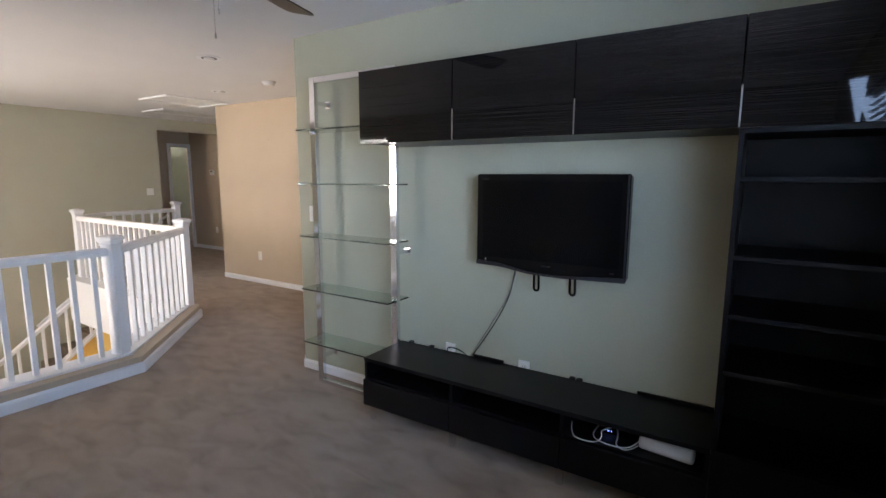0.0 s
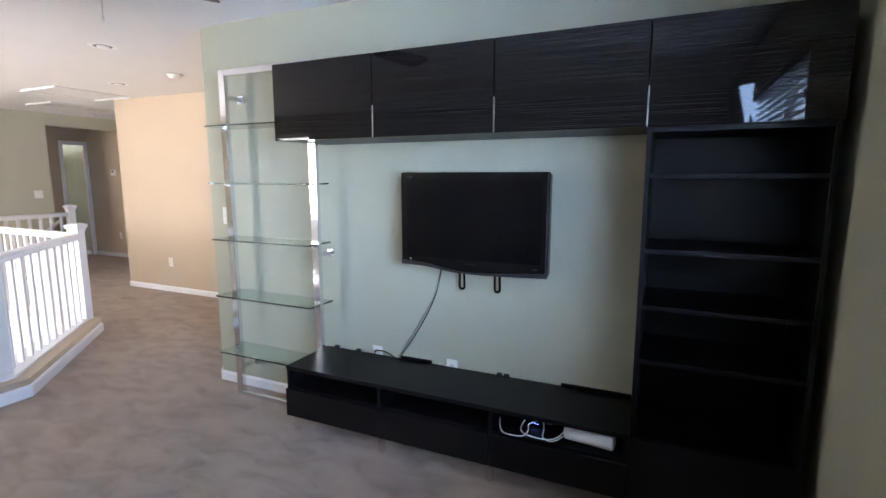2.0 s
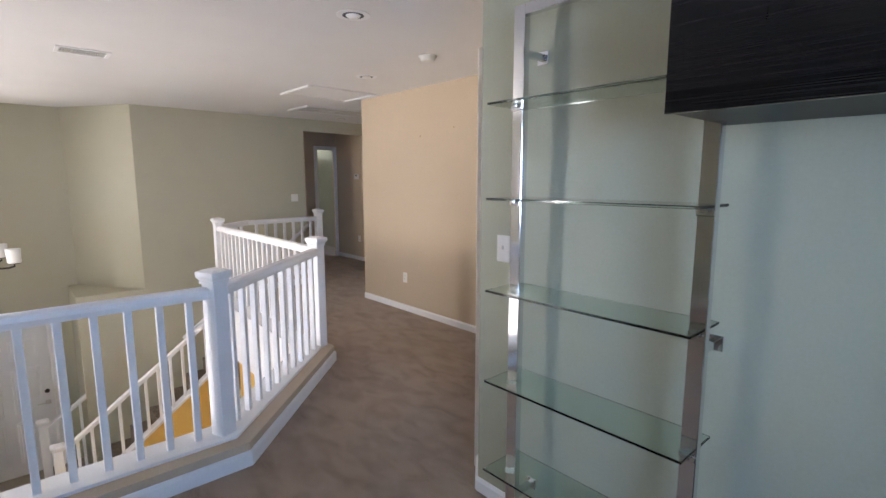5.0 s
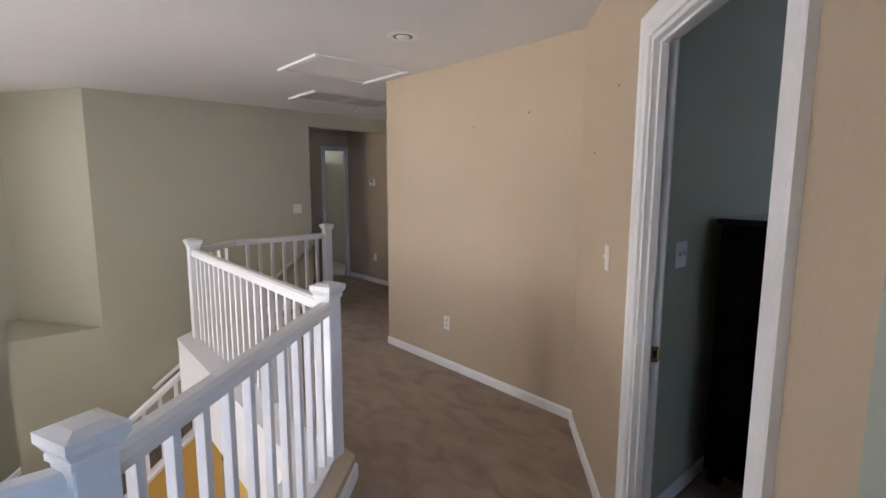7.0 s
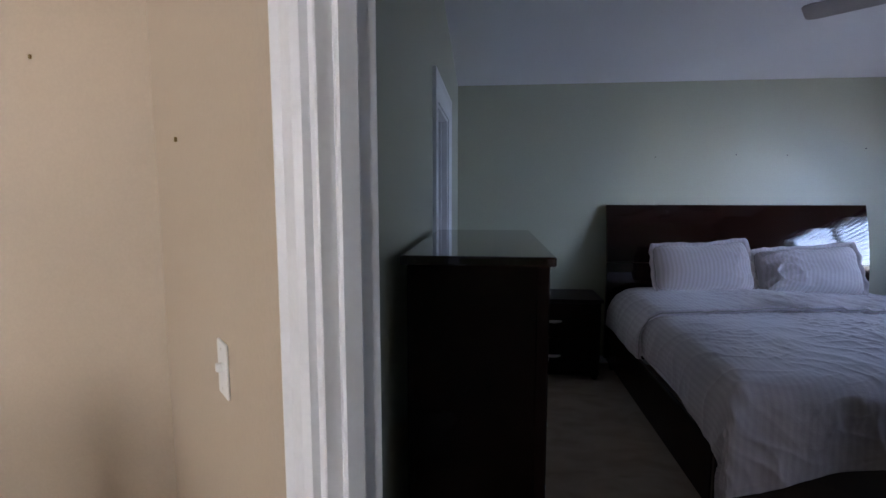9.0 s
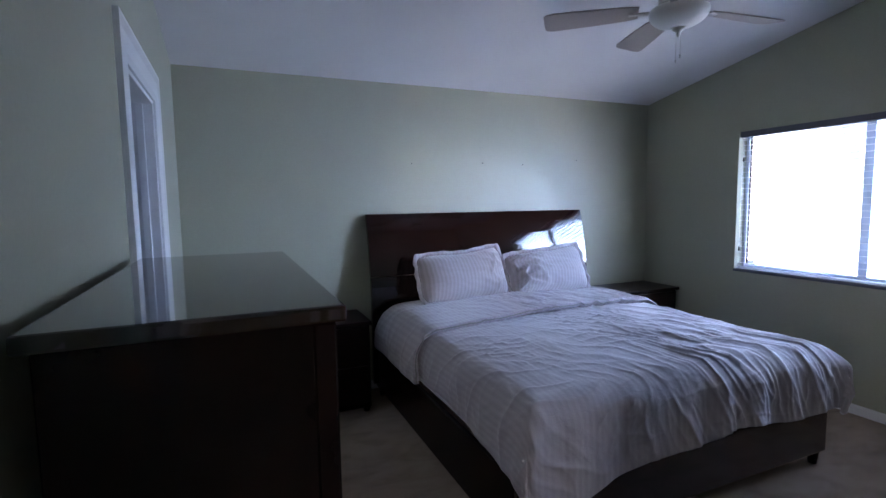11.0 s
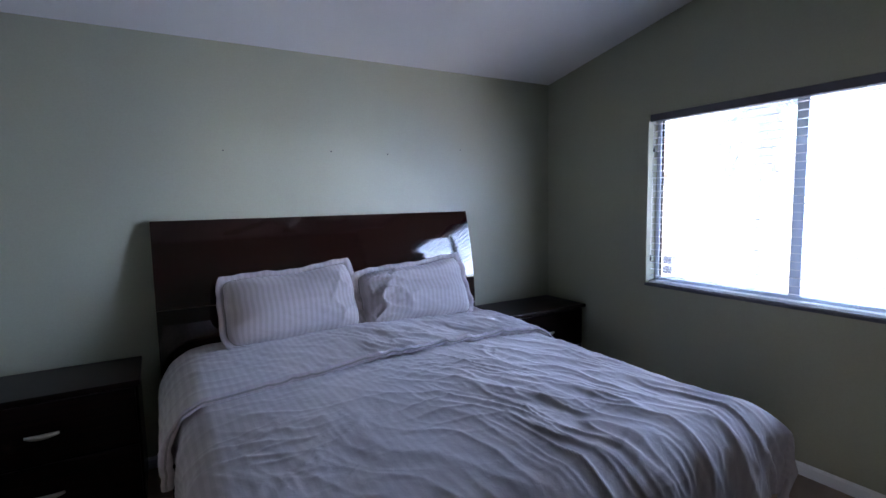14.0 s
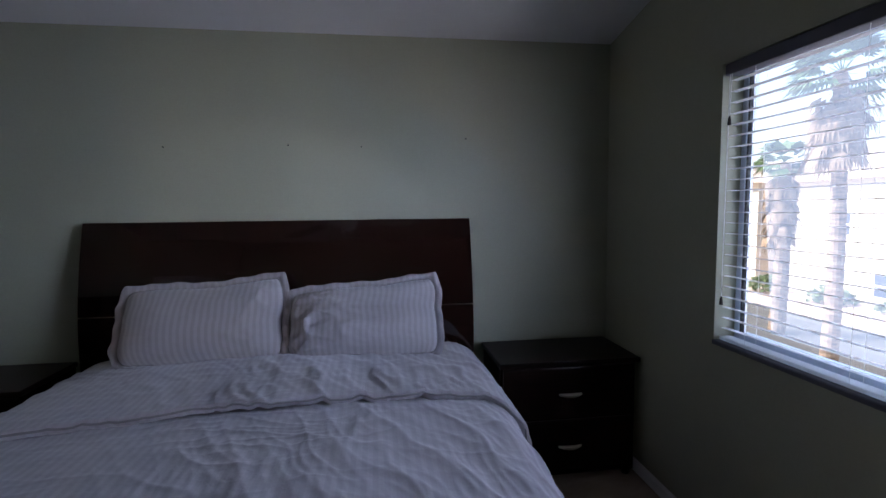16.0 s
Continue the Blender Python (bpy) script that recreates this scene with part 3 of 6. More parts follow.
setting("trim_curb_white", bm, WHITE, "white shoe, fascia and baseboard of the railing curb", "trim")

rail = thing("stair_railing", "white painted wooden railing round the stairwell", "railing")


def newel(x, y, z0, z1, rz, parent, s=0.09):
    m = pose(x, y, 0, 0, 0, rz)
    bm = boxed((-s / 2, -s / 2, z0), (s / 2, s / 2, z1 - 0.06), 0.004)
    bmesh.ops.transform(bm, matrix=m, verts=bm.verts)
    p = part("newel_post", bm, WHITE, parent)
    bm = bmesh.new()
    h = s / 2
    prof = ((h + 0.001, -0.075), (h + 0.006, -0.075), (h + 0.006, -0.062), (h + 0.003, -0.060), (h + 0.018, -0.035), (h + 0.018, -0.012), (h + 0.012, -0.010), (h - 0.012, 0.0))
    rings = [[bm.verts.new((sx * w, sy * w, z1 + dz)) for sx, sy in ((-1, -1), (1, -1), (1, 1), (-1, 1))] for w, dz in prof]
    for r0, r1 in zip(rings, rings[1:]):
        for i in range(4):
            bm.faces.new((r0[i], r0[(i + 1) % 4], r1[(i + 1) % 4], r1[i]))
    bm.faces.new(rings[0][::-1])
    bm.faces.new(rings[-1])
    bmesh.ops.transform(bm, matrix=m, verts=bm.verts)
    part("post_cap", bm, WHITE, p)


C_, B_ = (-4.055, 1.68), (-5.02, 2.755)  # posts stand just inside the curb corners
newel(*C_, 0.10, 1.04, 22, rail)
newel(*B_, 0.10, 1.04, 22, rail)
newel(*A_, -0.30, 1.04, 0, rail)
newel(*D_, 0.0, 1.06, 0, rail)
RAILPROF = [(-0.032, 0.890), (0.032, 0.890), (0.034, 0.915), (0.030, 0.938), (0.018, 0.950), (-0.018, 0.950), (-0.030, 0.938), (-0.034, 0.915)]
for seg in ([(-4.055, SY + 0.01), C_], [C_, B_], [B_, A_], [A_, K_, D_]):
    bm = bmesh.new()
    extrude_path(bm, RAILPROF, [(x, y, 0) for x, y in seg])
    part("handrail", bm, WHITE, rail)
bal = None
for (a, b), step in ((((-4.055, 1.68 - 0.131 * 30), C_), 0.131), ((C_, B_), 0.136), ((B_, A_), 0.128), ((A_, K_), 0.13), ((K_, D_), 0.13)):
    a, b = Vector(a), Vector(b)
    L = (b - a).length
    cnt = max(2, round(L / step))
    ang = math.degrees(math.atan2((b - a).y, (b - a).x))
    for i in range(1, cnt):
        p = a + (b - a) * i / cnt
        if bal is None:
            bal = part("baluster", boxed((-0.016, -0.016, 0.142), (0.016, 0.016, 0.892), 0.002), WHITE, rail)
            bal.matrix_basis = pose(p.x, p.y, 0, 0, 0, ang)
        else:
            o = new("baluster", bal.data)
            o.parent = rail
            o.matrix_basis = pose(p.x, p.y, 0, 0, 0, ang)

# ---- stairs ----
STX0, STX1, SLOPE, TOPY = RX, -7.72, 0.745, 4.30
N_ST = 14
RISE = -FZ / N_ST
RUN = RISE / SLOPE
stairs = thing("stairs", "carpeted staircase between stair wall and open railing", "stairs", kind="structure")
for i in range(1, N_ST):
    z = -i * RISE
    y1 = TOPY - (i - 1) * RUN
    part("step", boxed((STX0 + 0.002, y1 - RUN - 0.02, z - RISE), (STX1 - 0.03, y1, z), 0.012, 2), TREAD, stairs)
bm = bmesh.new()
yb = TOPY - (N_ST - 1) * RUN


def cap_z(y):
    return 0.745 * (y - 2.8) - 0.80


slab_x(bm, STX1 - 0.04, STX1 + 0.04, [(yb - 0.1, FZ), (2.95, FZ), (2.95, cap_z(2.95)), (yb - 0.1, cap_z(yb - 0.1))])
setting("wall_stair_side", bm, YELLOW, "yellow half wall under the stair railing", "wall")
bm = bmesh.new()
slab_x(bm, STX1 - 0.06, STX1 + 0.06, [(yb - 0.12, cap_z(yb - 0.12)), (2.95, cap_z(2.95)), (2.95, cap_z(2.95) + 0.035), (yb - 0.12, cap_z(yb - 0.12) + 0.035)])
setting("trim_stair_cap", bm, WHITE, "white sloping cap on the stair half wall", "trim")
srail = thing("stair_handrail", "white sloping stair railing with square balusters", "railing")
bm = bmesh.new()
slab_x(bm, STX1 - 0.03, STX1 + 0.03, [(1.12, cap_z(1.12) + 0.65), (2.95, cap_z(2.95) + 0.65), (2.95, cap_z(2.95) + 0.70), (1.12, cap_z(1.12) + 0.70)])
part("handrail", bm, WHITE, srail)
y = 1.25
while y < 2.93:
    bm = boxed((STX1 - 0.015, y - 0.015, cap_z(y) + 0.02), (STX1 + 0.015, y + 0.015, cap_z(y) + 0.66), 0.002)
    part("baluster", bm, WHITE, srail)
    y += 0.135
newel(STX1, 1.08, FZ, cap_z(1.08) + 0.80, 0, srail)
wrail = thing("wall_side_railing", "short white railing at the stair foot", "railing")
newel(RX - 0.02, 1.0, FZ, FZ + 1.08, 0, wrail)
bm = bmesh.new()
slab_x(bm, RX - 0.05, RX + 0.01, [(1.04, FZ + 0.93), (1.45, FZ + 1.23), (1.45, FZ + 1.28), (1.04, FZ + 0.98)])
part("handrail", bm, WHITE, wrail)
for y in (1.14, 1.26, 1.38):
    part("baluster", boxed((RX - 0.035, y - 0.015, FZ + 0.1), (RX - 0.005, y + 0.015, FZ + 0.94 + 0.73 * (y - 1.04)), 0.002), WHITE, wrail)
grab = thing("wall_handrail", "white handrail fixed to the stair wall", "handrail")
bm = bmesh.new()
tube(bm, [(RX + 0.06, 2.6, -0.72), (RX + 0.06, 4.62, 0.80)], 0.022, 10)
part("rail", bm, WHITE, grab, smooth=True)
for y in (2.9, 3.7, 4.5):
    z = -0.72 + 1.52 * (y - 2.6) / 2.02
    part("bracket", boxed((RX - 0.001, y - 0.012, z - 0.05), (RX + 0.06, y + 0.012, z - 0.02), 0.003), WHITE, grab)

# ---- media wall furniture ----
UX = [-1.947 + 0.6 * i for i in range(5)]
for i in range(4):
    cab = thing("wall_cabinet", "glossy dark striped wall cabinet above the television" if i < 3 else "glossy dark striped cabinet standing above the open bookcase", "cabinet", "row of wall cabinets")
    x0, x1 = UX[i], UX[i + 1]
    part("body", boxed((x0 + 0.001, 2.098, 1.652), (x1 - 0.001, 2.497, 2.028), 0.001), BLACKBROWN, cab)
    dr = part("door", boxed((x0 + 0.002, 2.075, 1.648), (x1 - 0.002, 2.094, 2.030), 0.0012), GLOSSDOOR, cab)
    if i:
        part("edge_strip", boxed((x0 - 0.0012, 2.0735, 1.650), (x0 + 0.0045, 2.0755, 1.795)), NICKEL, dr, "thin metallic edge strip")

tower = thing("bookcase", "tall black-brown open bookcase with empty shelves", "bookcase")
TX0, TX1, TF = UX[3] + 0.003, UX[4] - 0.002, 2.10
for x in (TX0, TX1 - 0.018):
    part("side_panel", boxed((x, TF, 0.0), (x + 0.018, 2.497, 1.647), 0.001), BLACKBROWN, tower)
part("back_panel", boxed((TX0 + 0.018, 2.486, 0.02), (TX1 - 0.018, 2.496, 1.645)), BLACKBROWN, tower)
part("top", boxed((TX0 + 0.018, TF, 1.629), (TX1 - 0.018, 2.486, 1.647)), BLACKBROWN, tower)
for z in (1.475, 1.184, 0.958, 0.734, 0.40):
    part("shelf", boxed((TX0 + 0.018, TF + 0.008, z - 0.018), (TX1 - 0.018, 2.486, z), 0.001), BLACKBROWN, tower)
part("lower_door", boxed((TX0 + 0.002, TF - 0.018, 0.02), (TX1 - 0.002, TF - 0.001, 0.40), 0.001), BLACKBROWN, tower)

bench = thing("tv_bench", "long low black-brown television bench on metal legs", "tv bench")
BX0, BX1, BF, BT = -1.985, UX[3] + 0.001, 2.12, 0.395
part("top", boxed((BX0, BF - 0.005, BT - 0.022), (BX1, 2.492, BT), 0.0015), BLACKBROWN, bench)
part("bottom", boxed((BX0, BF, 0.102), (BX1, 2.485, 0.12)), BLACKBROWN, bench)
part("back_panel", boxed((BX0 + 0.01, 2.476, 0.12), (BX1, 2.486, BT - 0.022)), BLACKBROWN, bench)
part("middle_shelf", boxed((BX0 + 0.01, BF + 0.01, 0.255), (BX1, 2.476, 0.27)), BLACKBROWN, bench)
w = (BX1 - BX0) / 3
for i in range(4):
    x = min(BX0 + i * w, BX1 - 0.018) - (0.009 if i in (1, 2) else 0)
    part("divider", boxed((x, BF + 0.002, 0.12), (x + 0.018, 2.476, BT - 0.022)), BLACKBROWN, bench)
for i in range(3):
    part("drawer_front", boxed((BX0 + i * w + 0.002, BF - 0.018, 0.104), (BX0 + (i + 1) * w - 0.002, BF - 0.001, 0.262), 0.0015), BLACKBROWN, bench)
for x in (-1.945, -1.377, -0.767, -0.19):
    for y in (2.15, 2.44):
        bm = boxed((x - 0.016, y - 0.016, 0.0), (x + 0.016, y + 0.016, 0.102), 0.002)
        box(bm, (x - 0.03, y - 0.03, 0.096), (x + 0.03, y + 0.03, 0.102))
        part("leg", bm, CHROME, bench, "short square metal leg")
for x0, x1 in ((-1.44, -1.24), (-0.50, -0.16)):
    part("cable_flap", boxed((x0, 2.482, BT), (x1, 2.494, BT + 0.018), 0.002), BLACKBROWN, bench)
for x in (-1.90, -1.74, -0.83, -0.79):
    part("clip", boxed((x - 0.014, 2.47, BT), (x + 0.014, 2.494, BT + 0.016), 0.003), RUBBER, bench)

# etagere
et = thing("shelf_unit", "tall chrome etagere with five clear glass shelves", "shelf unit")
PX = ((-2.641, -2.592), (-1.962, -1.914))
PYA, PYB = 2.352, 2.384
for x0, x1 in PX:
    part("post", boxed((x0, PYA, 0.0), (x1, PYB, 2.115), 0.002), CHROME, et)
part("top_rail", boxed((PX[0][1], PYA, 2.078), (PX[1][0], PYB, 2.115), 0.002), CHROME, et)
part("bottom_rail", boxed((PX[0][1], PYA, 0.0), (PX[1][0], PYB, 0.03), 0.002), CHROME, et)
for x, z in ((PX[0][0] + 0.024, 1.955), (PX[0][0] + 0.024, 0.19), (PX[1][0] + 0.024, 1.955), (PX[1][0] + 0.024, 1.0)):
    bm = boxed((x - 0.012, PYB, z - 0.012), (x + 0.012, TVY - 0.001, z + 0.012), 0.002)
    box(bm, (x - 0.025, TVY - 0.006, z - 0.025), (x + 0.025, TVY - 0.001, z + 0.025), 0.002)
    part("wall_bracket", bm, CHROME, et)
for z in (1.768, 1.418, 1.062, 0.692, 0.312):
    g = part("glass_shelf", boxed((-2.695, 2.272, z), (-1.925, 2.487, z + 0.009), 0.0015), SHELFGLASS, et, "clear glass shelf with green edges")
    g.visible_shadow = False
    for x0, x1 in PX:
        bm = boxed((x0 - 0.002, PYA - 0.008, z - 0.022), (x1 + 0.002, PYA, z - 0.001), 0.003)
        box(bm, (x0 + 0.012, PYA - 0.022, z - 0.012), (x1 - 0.012, PYA - 0.006, z - 0.001), 0.002)
        part("shelf_clip", bm, CHROME, et)

# television
tv = thing("television", "black flat wall-mounted television, switched off", "television")
TVX0, TVX1, TVZ0, TVZ1, TVF = -1.362, -0.563, 1.0, 1.487, 2.37


def tv_bottom(s):
    """Height of the lower edge: a shallow wave that dips in the middle."""
    return TVZ0 - 0.004 - 0.030 * (1 / (1 + math.exp(-(s - 0.28) * 18))) * (1.0 if s < 0.62 else 1.0 - 0.35 * (s - 0.62) / 0.38)


bm = bmesh.new()
K = 40
fr, bk = [], []
for i in range(K + 1):
    s = i / K
    x = TVX0 + (TVX1 - TVX0) * s
    for lst, y in ((fr, TVF), (bk, TVF + 0.055)):
        lst.append((bm.verts.new((x, y, tv_bottom(s) + (0.012 if y > TVF else 0.0))), bm.verts.new((x, y, TVZ1 - (0.012 if y > TVF else 0.0)))))
for i in range(K):
    for lst in (fr, bk):
        bm.faces.new((lst[i][0], lst[i + 1][0], lst[i + 1][1], lst[i][1]))
    bm.faces.new((fr[i][0], bk[i][0], bk[i + 1][0], fr[i + 1][0]))
    bm.faces.new((fr[i][1], fr[i + 1][1], bk[i + 1][1], bk[i][1]))
for e in (0, K):
    bm.faces.new((fr[e][0], fr[e][1], bk[e][1], bk[e][0]))
bmesh.ops.recalc_face_normals(bm, faces=bm.faces)
bmesh.ops.bevel(bm, geom=[e for e in bm.edges if e.calc_face_angle(0) > 1.2], offset=0.004, segments=2, affect="EDGES")
part("cabinet", bm, TVBLACK, tv)
part("screen", boxed((TVX0 + 0.036, TVF - 0.0015, TVZ0 + 0.040), (TVX1 - 0.036, TVF + 0.002, TVZ1 - 0.036)), SCREEN, tv, "dark matte screen")
bm = bmesh.new()
for i in range(K):
    s0, s1 = i / K, (i + 1) / K
    x0, x1 = TVX0 + (TVX1 - TVX0) * s0, TVX0 + (TVX1 - TVX0) * s1
    h0, h1 = [0.006 + 0.016 * max(abs(s - 0.5) * 2, 0.12) for s in (s0, s1)]
    q = [bm.verts.new(p) for p in ((x0, TVF - 0.003, tv_bottom(s0) - 0.002), (x1, TVF - 0.003, tv_bottom(s1) - 0.002), (x1, TVF - 0.003, tv_bottom(s1) + h1), (x0, TVF - 0.003, tv_bottom(s0) + h0))]
    q2 = [bm.verts.new((v.co.x, TVF + 0.004, v.co.z)) for v in q]
    bm.faces.new(q)
    bm.faces.new((q[0], q2[0], q2[1], q[1]))
    bm.faces.new((q[3], q[2], q2[2], q2[3]))
bmesh.ops.remove_doubles(bm, verts=bm.verts, dist=0.0004)
bmesh.ops.recalc_face_normals(bm, faces=bm.faces)
part("lower_trim", bm, SILVERGREY, tv, "grey lower trim strip")
part("side_trim", boxed((TVX1 - 0.012, TVF - 0.0025, TVZ0 + 0.0), (TVX1 - 0.004, TVF + 0.001, TVZ1 - 0.006), 0.001), SILVERGREY, tv, "thin grey side strip")
part("maker_mark", boxed((-0.985, TVF - 0.003, 1.0135), (-0.935, TVF - 0.0005, 1.0195)), SILVERGREY, tv, "small grey mark")
part("series_mark", boxed((TVX0 + 0.034, TVF - 0.003, TVZ1 - 0.030), (TVX0 + 0.066, TVF - 0.0005, TVZ1 - 0.024)), SILVERGREY, tv, "small grey mark")
part("badge", boxed((TVX0 + 0.052, TVF - 0.003, TVZ0 + 0.022), (TVX0 + 0.060, TVF - 0.0005, TVZ0 + 0.030), 0.001), PLASTIC, tv, "tiny white sticker")
part("button_marks", boxed((TVX1 - 0.075, TVF - 0.003, 1.012), (TVX1 - 0.055, TVF - 0.0005, 1.016)), SILVERGREY, tv)
part("wall_mount", boxed((-1.15, TVF + 0.055, 1.05), (-0.78, TVY - 0.001, 1.38), 0.004), RUBBER, tv, "black wall bracket")
for x in (-1.05, -0.85):
    bm = bmesh.new()
    pts = [(x - 0.012, TVY - 0.03, 1.04)]
    for k in range(13):
        a = math.pi + math.pi * k / 12
        pts.append((x + 0.014 * math.cos(a) + 0.004, TVY - 0.03, 0.878 + 0.018 * math.sin(a)))
    pts.append((x + 0.012, TVY - 0.03, 1.04))
    tube(bm, pts, 0.0065, 8)
    part("strap_loop", bm, STRAP, tv, "black hanging strap", True)

cable = thing("power_cable", "thin grey cable hanging from television to bench", "cable")


def hang(name, pts, r, material, parent, label=""):
    """A smooth cord through a few points."""
    cu = bpy.data.curves.new(name, "CURVE")
    cu.dimensions, cu.bevel_depth, cu.bevel_resolution, cu.resolution_u = "3D", r, 3, 12
    sp = cu.splines.new("NURBS")
    sp.points.add(len(pts) - 1)
    sp.use_endpoint_u, sp.order_u = True, 3
    for p, c in zip(sp.points, pts):
        p.co = (*c, 1)
    tmp = new(name, cu)
    me = bpy.data.meshes.new_from_object(tmp.evaluated_get(bpy.context.evaluated_depsgraph_get()))
    bpy.data.objects.remove(tmp)
    me.materials.clear()
    me.materials.append(material)
    ob = new(name, me)
    ob.parent = parent
    return tagged(ob, label)


CORDGREY = mat("grey_cord", (0.10, 0.10, 0.10), 0.5)
hang("cord", [(-1.16, 2.47, 1.02), (-1.185, 2.485, 0.93), (-1.205, 2.49, 0.82), (-1.27, 2.49, 0.68), (-1.36, 2.49, 0.53), (-1.45, 2.488, 0.40)], 0.0030, RUBBER, cable)
hang("cord", [(-1.15, 2.47, 1.02), (-1.178, 2.485, 0.93), (-1.212, 2.49, 0.81), (-1.30, 2.49, 0.66), (-1.39, 2.49, 0.51), (-1.46, 2.488, 0.40)], 0.0022, CORDGREY, cable, "grey second strand")


def outlet(name, m, label, kind="outlet"):
    """A wall plate in its own xz-plane, facing -y."""
    o = thing(name, label, "outlet" if kind == "outlet" else "light switch")
    o.matrix_basis = m
    n = {"outlet": 1, "switch": 1, "switch3": 3, "switch2": 2}[kind]
    wd = 0.035 + 0.023 * (n - 1)
    part("plate", boxed((-wd, -0.006, -0.058), (wd, 0.0, 0.058), 0.003, 2), PLASTIC, o)
    for i in range(n):
        cx = (i - (n - 1) / 2) * 0.046
        if kind == "outlet":
            for z in (-0.021, 0.021):
                f = part("receptacle", boxed((cx - 0.017, -0.009, z - 0.014), (cx + 0.017, -0.005, z + 0.014), 0.003), OFFWHITE, o)
                # slots are not cut; thin black boxes paint the shade inside them
                for sx in (-0.006, 0.006):
                    part("slot", boxed((cx + sx - 0.0012, -0.0095, z - 0.004), (cx + sx + 0.0012, -0.0085, z + 0.006)), RUBBER, f)
        else:
            part("toggle", boxed((cx - 0.005, -0.018, -0.004), (cx + 0.005, -0.004, 0.014), 0.002), PLASTIC, o)
            for z in (-0.042, 0.042):
                part("screw", boxed((cx - 0.003, -0.0072, z - 0.003), (cx + 0.003, -0.0055, z + 0.003), 0.001), OFFWHITE, o)
    return o


for x, z in ((-1.608, 0.425), (-1.115, 0.415)):
    o = outlet("wall_outlet", pose(x, TVY - 0.0005, z - 0.035), "white wall outlet just above the television bench")
    part("plug", boxed((-0.014, -0.035, -0.035), (0.014, -0.009, -0.006), 0.004), RUBBER, o, "black plug")
pl = thing("bench_cable", "black cable looped from the outlet behind the bench", "cable")
hang("cord", [(-1.61, 2.465, 0.41), (-1.60, 2.44, 0.44), (-1.54, 2.44, 0.445), (-1.49, 2.46, 0.42), (-1.47, 2.47, 0.395)], 0.004, RUBBER, pl)
outlet("light_switch", pose(-2.80, TVY - 0.0005, 1.20), "white switch plate at the end of the media wall", "switch")

# things in the bench niche
rout = thing("router", "small black router with blue lights in the bench niche", "router", at=(-0.56, 2.30, 0.2705))
part("case", boxed((-0.07, -0.05, 0.0), (0.07, 0.05, 0.03), 0.006, 2), TVBLACK, rout)
for i in range(3):
    part("led", boxed((-0.03 + 0.014 * i, -0.0515, 0.015), (-0.026 + 0.014 * i, -0.0495, 0.019)), LED, rout, "blue light")
roll = thing("white_speaker", "white cylindrical device lying in the bench niche", "device", at=(-0.315, 2.20, 0.2705))
bm = bmesh.new()
lathe(bm, [(0.020, -0.112), (0.030, -0.108), (0.034, -0.10), (0.034, 0.10), (0.030, 0.108), (0.02, 0.112)], 28)
bmesh.ops.transform(bm, matrix=pose(0, 0, 0.034, 0, 90, -6), verts=bm.verts)
part("body", bm, PLASTIC, roll, smooth=True)
wires = thing("white_cables", "tangled white cables in the bench niche", "cable")
hang("cord", [(-0.74, 2.22, 0.30), (-0.72, 2.14, 0.275), (-0.66, 2.12, 0.275), (-0.60, 2.13, 0.275), (-0.58, 2.17, 0.29), (-0.60, 2.2, 0.31), (-0.55, 2.25, 0.31)], 0.003, PLASTIC, wires)
hang("cord", [(-0.62, 2.24, 0.30), (-0.64, 2.16, 0.285), (-0.55, 2.14, 0.275), (-0.45, 2.15, 0.28), (-0.43, 2.2, 0.30)], 0.003, PLASTIC, wires)
hang("cord", [(-0.54, 2.26, 0.32), (-0.51, 2.18, 0.31), (-0.52, 2.14, 0.285), (-0.46, 2.13, 0.275), (-0.43, 2.19, 0.285)], 0.003, PLASTIC, wires)

# ---- plates on other walls ----
outlet("wall_outlet", pose(-5.79, ORY - 0.0005, 0.385), "white wall outlet low on the tan wall")
sp = Vector(COR) + DU * 1.565
ang_d = math.degrees(math.atan2(DU.y, DU.x)) + 180
outlet("light_switch", pose(sp.x + n_out.x * 0.0005, sp.y + n_out.y * 0.0005, 1.195, 0, 0, ang_d), "white switch plate beside the bedroom doorway", "switch")
outlet("light_switch", pose(BWX + 0.0005, 3.853, 1.215, 0, 0, 90), "white double switch plate inside the bedroom", "switch2")
outlet("light_switch", pose(RX + 0.0005, 4.37, 1.20, 0, 0, 90), "white switch plate beside the hall opening", "switch2")
outlet("wall_outlet", pose(-9.17, 5.76 - 0.0005, 0.40), "white wall outlet in the hall")
th = thing("thermostat", "white wall thermostat with a dark display", "thermostat", at=(-9.20, 5.76, 1.54))
part("case", boxed((-0.07, -0.025, -0.05), (0.07, -0.0005, 0.05), 0.006, 2), PLASTIC, th)
part("display", boxed((-0.03, -0.027, 0.005), (0.025, -0.0245, 0.035)), SILVERGREY, th, "dark display")

